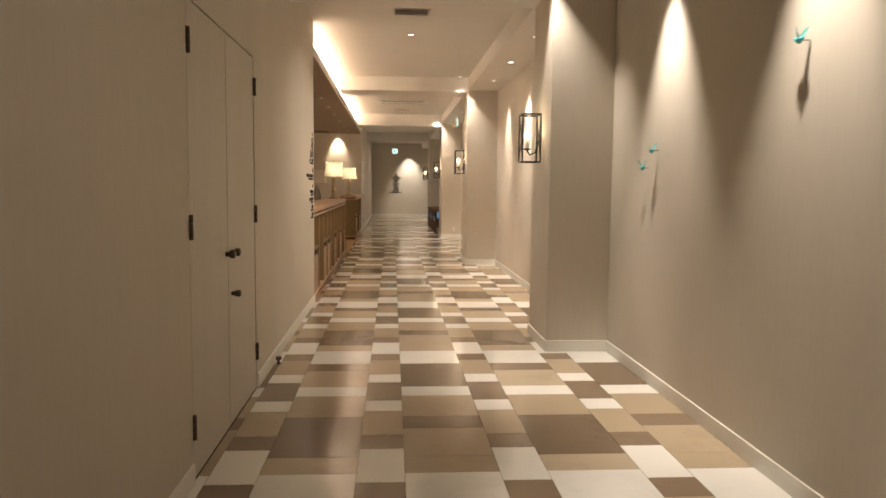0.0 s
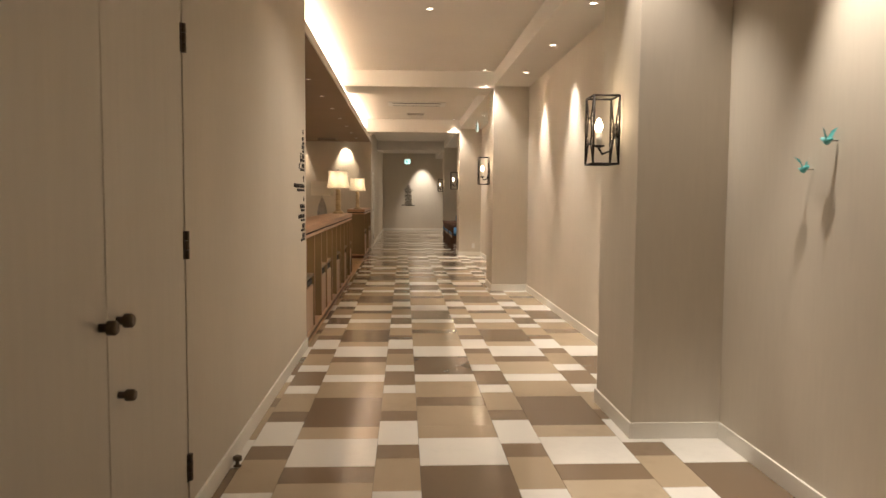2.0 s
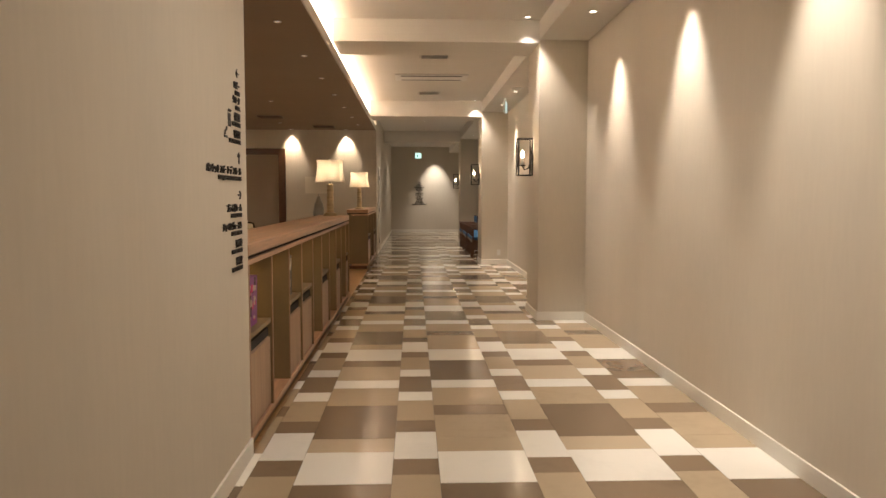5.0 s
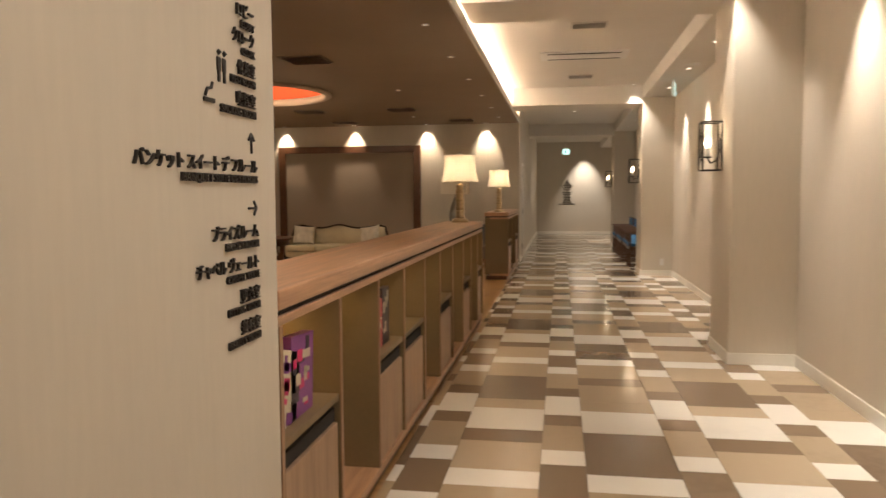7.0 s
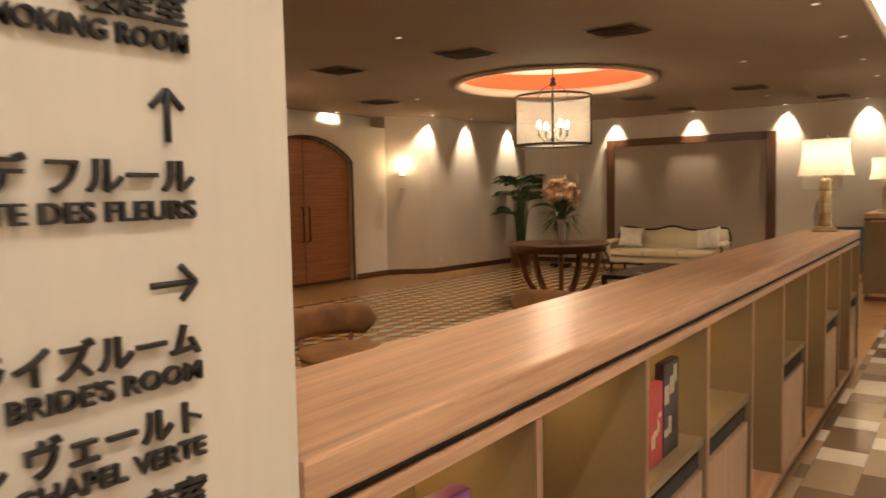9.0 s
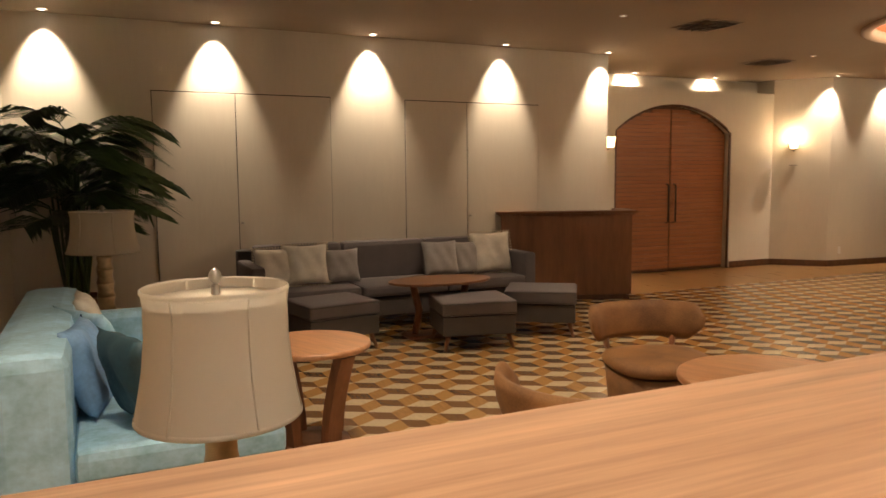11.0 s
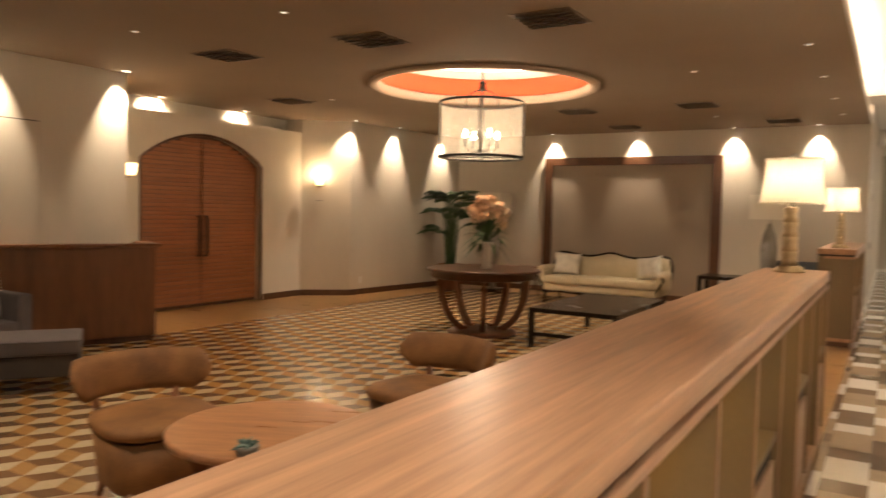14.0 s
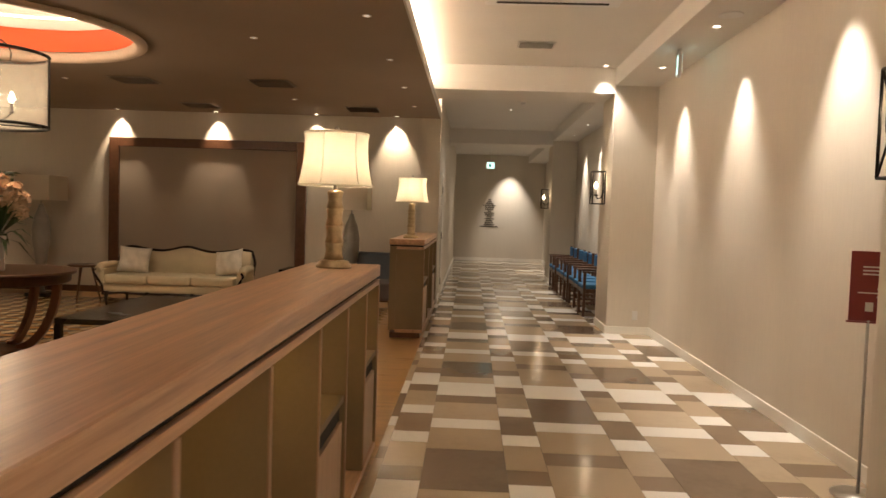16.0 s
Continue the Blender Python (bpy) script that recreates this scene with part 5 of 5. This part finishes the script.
part("smoking_symbol", bm, BLACK_LETTER, SIGN)

# ---- stand sign ----
top = thing("stand_sign", pose(2.73, 15.98, 0, 0, 0, -14), "maroon notice board with a white arrow on steel stand", "sign")
bm = bmesh.new()
lathe(bm, [(0.14, 0), (0.14, 0.008), (0.02, 0.014)], 32)
part("base", bm, STEEL, top)
bm = bmesh.new()
tube(bm, [(0, 0, 0.01), (0, 0, 0.98)], 0.009, 10)
part("pole", bm, STEEL, top)
bm = bmesh.new()
box(bm, -0.11, -0.008, 0.965, 0.11, 0.006, 0.975, 0.002)
box(bm, -0.10, -0.006, 0.976, 0.10, 0.0, 1.36, 0.002)
board = part("board", bm, SIGN_RED, top)
bm = bmesh.new()
for z, w in ((1.27, 0.14), (1.25, 0.13), (1.23, 0.13)):
    box(bm, -0.04, -0.0075, z, w / 2, -0.0062, z + 0.008)
box(bm, -0.06, -0.0075, 1.128, 0.055, -0.0062, 1.135)
prism(bm, [(0.07, -0.0075), (0.07, -0.0062), (0.04, -0.0062), (0.04, -0.0075)], 1.131, 1.133)
tube(bm, [(0.035, -0.0072, 1.155), (0.065, -0.0072, 1.1315), (0.035, -0.0072, 1.108)], 0.003, 5)
box(bm, -0.02, -0.0075, 1.03, 0.02, -0.0062, 1.08)
part("writing", bm, WHITE_PLASTIC, board)


# ---- blue chairs in a row ----
def hall_chair():
    top = thing("hall_chair", pose(0, 0, 0), "dark wooden armchair with a bright blue seat", "chair", "row of hall chairs")
    bm = bmesh.new()
    box(bm, -0.25, -0.24, 0.42, 0.2, 0.24, 0.49, 0.025)
    part("seat", bm, SEAT_BLUE, top)
    bm = bmesh.new()
    box(bm, -0.24, -0.23, 0.36, 0.2, 0.23, 0.419, 0.004)
    part("seat_frame", bm, DARK_WOOD, top)
    for sy in (-1, 1):
        for x0, x1, h in ((-0.24, -0.2, 0.66), (0.19, 0.23, 0.88)):
            bm = bmesh.new()
            box(bm, x0, sy * 0.255, 0, x1, sy * 0.22, h, 0.004)
            part("leg", bm, DARK_WOOD, top)
        bm = bmesh.new()
        box(bm, -0.26, sy * 0.262, 0.661, 0.23, sy * 0.215, 0.69, 0.006)
        part("armrest", bm, DARK_WOOD, top)
        bm = bmesh.new()
        box(bm, -0.2, sy * 0.25, 0.2, 0.19, sy * 0.225, 0.23, 0.003)
        part("stretcher", bm, DARK_WOOD, top)
    bm = bmesh.new()
    box(bm, 0.18, -0.22, 0.62, 0.235, 0.22, 0.86, 0.012)
    part("backrest", bm, SEAT_BLUE, top)
    return top


first = hall_chair()
first.matrix_world = pose(2.5, 23.3, 0)
for i in range(1, 8):
    copy_thing(first, pose(2.5 + 0.01 * (i % 3), 23.3 + 0.62 * i, 0, 0, 0, 1.5 * ((i * 7) % 3 - 1)))


# ---- ceiling fittings ----
def grille(x, y, z, w, d, mat, label, slats=5):
    top = thing("ceiling_vent", pose(x, y, z), label, "vent", "ceiling vents")
    bm = bmesh.new()
    box(bm, -w / 2, -d / 2, -0.006, w / 2, -d / 2 + 0.025, -0.001)
    box(bm, -w / 2, d / 2 - 0.025, -0.006, w / 2, d / 2, -0.001)
    box(bm, -w / 2, -d / 2 + 0.025, -0.006, -w / 2 + 0.025, d / 2 - 0.025, -0.001)
    box(bm, w / 2 - 0.025, -d / 2 + 0.025, -0.006, w / 2, d / 2 - 0.025, -0.001)
    part("frame", bm, mat, top)
    bm = bmesh.new()
    box(bm, -w / 2 + 0.025, -d / 2 + 0.025, -0.002, w / 2 - 0.025, d / 2 - 0.025, -0.001)
    part("backing", bm, mat, top)
    for i in range(slats):
        bm = bmesh.new()
        yy = -d / 2 + 0.03 + (i + 0.5) * (d - 0.06) / slats
        box(bm, -w / 2 + 0.026, -0.03 * d / 0.5, -0.002, w / 2 - 0.026, 0.03 * d / 0.5, 0.0)
        bmesh.ops.transform(bm, verts=bm.verts, matrix=Matrix.Translation((0, yy, -0.016)) @ Matrix.Rotation(radians(22), 4, "X"))
        part("slat", bm, mat, top)


for x, y in ((-5.4, 12.23), (-5.42, 15.87), (-3.7, 15.96), (-1.99, 15.98), (-7.0, 18.5), (-3.7, 20.99), (-1.97, 20.99), (-1.15, 23.1), (-3.65, 23.1), (-2.0, 12.3)):
    grille(x, y, LOUNGE_CEIL, 0.5, 0.5, BROWN_VENT, "brown slatted ceiling air vent")
for x, y in ((1.17, 9.3), (1.2, 16.54), (1.2, 20.3)):
    grille(x, y, CEIL, 0.42, 0.3, GREY_VENT, "grey slatted corridor ceiling vent", 6)
top = thing("air_conditioner", pose(1.2, 18.4, CEIL), "white ceiling cassette air conditioner with long slot", "air conditioner")
bm = bmesh.new()
box(bm, -0.6, -0.3, -0.02, 0.6, 0.3, -0.001, 0.006)
part("panel", bm, WHITE_PLASTIC, top)
for yy in (-0.2, 0.2):
    bm = bmesh.new()
    box(bm, -0.5, yy - 0.03, -0.023, 0.5, yy + 0.03, -0.0205)
    part("slot", bm, GAP, top)
bm = bmesh.new()
box(bm, -0.52, -0.14, -0.028, 0.52, 0.14, -0.0205, 0.004)
part("flap", bm, WHITE_PLASTIC, top)
top = thing("air_conditioner", pose(1.1, 32.6, CEIL), "white slot air conditioner in the far ceiling", "air conditioner")
bm = bmesh.new()
box(bm, -0.5, -0.15, -0.02, 0.5, 0.15, -0.001, 0.006)
part("panel", bm, WHITE_PLASTIC, top)
for x, y in ((-5.34, 13.11), (-3.75, 14.9), (-5.39, 14.78), (-6.39, 18.64), (-2, 22.27), (-1.49, 18.58), (-4.58, 20.99), (-0.34, 11.2), (-0.34, 12.85), (-0.34, 14.5), (-0.34, 16.1), (-0.34, 17.74), (-0.34, 19.4), (-0.34, 21.04), (-0.34, 22.66), (-3.3, 11.5), (-1.9, 13.4), (-1.6, 10.3)):
    downlight(x, y, LOUNGE_CEIL, 0.034, DIM_LENS)
    if (x, y) in ((-5.34, 13.11), (-3.75, 14.9), (-2, 22.27), (-1.49, 18.58), (-4.58, 20.99), (-6.39, 18.64), (-3.3, 11.5), (-1.9, 13.4), (-1.6, 10.3)):
        spot("lounge_downlight", (x, y, LOUNGE_CEIL - 0.03), (x, y, 0), 140 if y < 12 else 95, 95, 0.9, AMBIENT)
    elif y in (11.2, 14.5, 17.74, 21.04):
        spot("counter_downlight", (x, y, LOUNGE_CEIL - 0.03), (x, y, 0), 45, 85, 0.9, AMBIENT)
top = thing("smoke_detector", pose(1.35, 24.6, CEIL), "white round ceiling smoke detector", "smoke detector")
bm = bmesh.new()
lathe(bm, [(0.055, -0.001), (0.055, -0.02), (0.03, -0.04), (0.0005, -0.042)], 28)
part("body", bm, WHITE_PLASTIC, top)
top = thing("ceiling_speaker", pose(2.61, 18.1, SOFFIT), "round white ceiling speaker", "speaker")
bm = bmesh.new()
lathe(bm, [(0.1, -0.001), (0.1, -0.008), (0.085, -0.01), (0.0005, -0.006)], 32)
part("cover", bm, WHITE_PLASTIC, top)


def exit_sign(m, w):
    top = thing("exit_sign", m, "green and white illuminated exit sign hung from ceiling", "exit sign", "exit signs")
    bm = bmesh.new()
    box(bm, -w / 2, -0.02, -0.26, w / 2, 0.02, -0.06, 0.004)
    box(bm, -0.02, -0.015, -0.06, 0.02, 0.015, -0.001)
    part("case", bm, WHITE_PLASTIC, top)
    for s in (-1, 1):
        bm = bmesh.new()
        box(bm, -w / 2 + 0.012, s * 0.0205, -0.248, w / 2 - 0.012, s * 0.022, -0.072)
        face = part("face", bm, GREEN_SIGN, top)
        bm = bmesh.new()
        box(bm, -w * 0.22, s * 0.0222, -0.21, w * 0.05, s * 0.0226, -0.11)
        box(bm, w * 0.12, s * 0.0222, -0.17, w * 0.32, s * 0.0226, -0.15)
        part("symbol", bm, material("exit green", (0.02, 0.35, 0.22), 0.5, vary=0), face)


exit_sign(pose(1.07, 34.0, CEIL - 0.3), 0.24)
exit_sign(pose(2.56, 19.4, SOFFIT - 0.0, 0, 0, 78), 0.24)
# rod from the ceiling to the far sign
top = thing("sign_rod", pose(1.07, 34.0, CEIL - 0.3), "thin white rod holding the far exit sign", "rod")
bm = bmesh.new()
tube(bm, [(0, 0, 0), (0, 0, 0.299)], 0.008, 8)
part("rod", bm, WHITE_PLASTIC, top)

# emblem on the end wall: stacked bars for lettering too small to read
top = thing("wall_emblem", pose(1.13, END, 0), "dark raised emblem of stacked lettering on the end wall", "emblem")
r = random.Random(8)
z = 1.1
widths = (0.6, 0.34, 0.28, 0.2, 0.3, 0.16, 0.3, 0.34, 0.1, 0.26, 0.3, 0.4, 0.24, 0.14, 0.08)
for w in widths:
    bm = bmesh.new()
    x = -w / 2
    while x < w / 2:
        s = r.uniform(0.02, 0.05)
        box(bm, x, -0.012, z, min(x + s, w / 2), -0.001, z + 0.035)
        x += s + 0.012
    part("lettering", bm, BLACK_LETTER, top)
    z += 0.062

# socket plates
for x, y, z, turn in ((2.7, 21.5, 0.25, 0), (-7.72, 21.06, 0.26, 94)):
    top = thing("wall_socket", pose(x, y, z, 0, 0, turn), "small white wall socket plate", "socket")
    bm = bmesh.new()
    box(bm, -0.035, -0.008, -0.06, 0.035, 0.0, 0.06, 0.003)
    part("plate", bm, WHITE_PLASTIC, top)

# door north of the lounge
top = thing("flush_door", pose(0, 25.3, 0), "closed white flush door with steel hinges", "door")
top["kind"] = "structure"
bm = bmesh.new()
box(bm, 0.001, -0.5, 0, 0.012, 0.5, 2.2, 0.003)
part("frame", bm, SKIRTING, top)
bm = bmesh.new()
box(bm, 0.0125, -0.45, 0.01, 0.02, 0.45, 2.15, 0.003)
leaf = part("leaf", bm, DOOR_PAINT, top)
for z in (0.3, 1.1, 1.9):
    bm = bmesh.new()
    lathe(bm, [(0.012, -0.06), (0.012, 0.06)], 10, (0.028, -0.45, z))
    part("hinge", bm, STEEL, leaf)


# ---- books in the niches ----
def book(y, z, w, h, d, tilt, colours, label):
    top = thing("book", pose(-0.06, y, z, 0, 0, 0) @ pose(0, 0, 0, tilt, 0, 0), label, "book", "books on the shelf counter")
    bm = bmesh.new()
    box(bm, -d, 0, 0, 0, w, h, 0.002)
    cover = part("cover", bm, material("book cover", colours[0], 0.35, vary=0.1), top)
    r = random.Random(int(y * 100))
    for k, c in enumerate(colours[1:]):
        bm = bmesh.new()
        for i in range(5):
            a, b = r.uniform(0.02, 0.65) * w, r.uniform(0.05, 0.8) * h
            box(bm, 0.0004 + k * 0.0003, a, b, 0.0012 + k * 0.0003, min(a + r.uniform(0.1, 0.35) * w, w * 0.97), min(b + r.uniform(0.05, 0.2) * h, h * 0.97))
        part("print", bm, material("book print", c, 0.4, vary=0.15), cover)


PINK, PURPLE, BEIGE, DARKC, RED = (0.6, 0.03, 0.16), (0.22, 0.05, 0.25), (0.6, 0.55, 0.42), (0.03, 0.02, 0.03), (0.5, 0.04, 0.05)
book(10.2, 0.661, 0.24, 0.31, 0.04, -4, (PURPLE, DARKC, PINK, BEIGE), "thick flower-covered magazine standing in a shelf niche")
book(10.03, 0.661, 0.22, 0.30, 0.03, -14, (BEIGE, PINK, PURPLE), "pale magazine leaning in a shelf niche")
book(11.6, 0.661, 0.15, 0.31, 0.03, 0, (DARKC, BEIGE), "dark slim art book standing in a niche")
book(11.47, 0.661, 0.12, 0.26, 0.03, 0, (RED, BEIGE), "red covered book standing in a niche")


# ---- lounge parquet ----
P_LIGHT = material("pale maple block", (0.50, 0.385, 0.235), 0.2, vary=0.08, scale=4, grain=20, stretch=(3, 14, 1), island=0.3, obj_random=0.3)
P_GOLD = material("golden oak block", (0.33, 0.175, 0.058), 0.2, vary=0.12, scale=4, grain=20, stretch=(3, 14, 1), island=0.3, obj_random=0.3)
P_BROWN = material("brown walnut block", (0.15, 0.072, 0.028), 0.2, vary=0.14, scale=4, grain=20, stretch=(3, 14, 1), island=0.3, obj_random=0.3)


def parquet():
    a = 0.155
    up, e1, e2 = Vector((a, 0)), Vector((a / 2, a * 0.866)), Vector((a / 2, -a * 0.866))
    kinds = [(P_LIGHT, [(0, 0), e1, e1 + e2, e2]), (P_GOLD, [(0, 0), e2, e2 - up, -up]), (P_BROWN, [(0, 0), -up, e1 - up, e1])]
    shared = {}
    for mat, shape in kinds:
        mid = sum((Vector(p) for p in shape), Vector((0, 0))) / 4
        pts = [mid + (Vector(p) - mid) * 0.985 for p in shape]
        bm = bmesh.new()
        prism(bm, [(p.x, p.y) for p in pts], -0.006, 0.0)
        shared[mat.name] = (mesh_of("block", bm, mat), pts)
    far = {m.name: ([], []) for m, _ in kinds}
    for i in range(-10, 110):
        for j in range(-10, 110):
            x = -7.05 + i * 1.5 * a
            y = 10.3 + j * 1.732 * a + (a * 0.866 if i % 2 else 0)
            if not (-7.0 < x < -0.75 and 10.3 < y < 23.3):
                continue
            near = -4.3 < x < -2.2 and 10.6 < y < 13.4
            for mat, _ in kinds:
                data, pts = shared[mat.name]
                if near:
                    ob = new("block", data)
                    ob.location = (x, y, 0)
                    ob.parent = floor_lounge
                else:
                    v, f = far[mat.name]
                    n = len(v)
                    v.extend([(x + p.x, y + p.y, -0.006) for p in pts] + [(x + p.x, y + p.y, 0.0) for p in pts])
                    f.extend([(n + 4, n + 5, n + 6, n + 7), (n, n + 1, n + 5, n + 4), (n + 1, n + 2, n + 6, n + 5), (n + 2, n + 3, n + 7, n + 6), (n + 3, n, n + 4, n + 7)])
    for name, (v, f) in far.items():
        data = bpy.data.meshes.new("far_blocks")
        data.from_pydata(v, [], f)
        data.materials.append(bpy.data.materials[name])
        bm = bmesh.new()
        bm.from_mesh(data)
        bmesh.ops.recalc_face_normals(bm, faces=bm.faces)
        bm.to_mesh(data)
        bm.free()
        ob = new("far_blocks", data)
        ob.parent = floor_lounge
        tagged(ob, kind="stuff")


parquet()
lay_tiles()
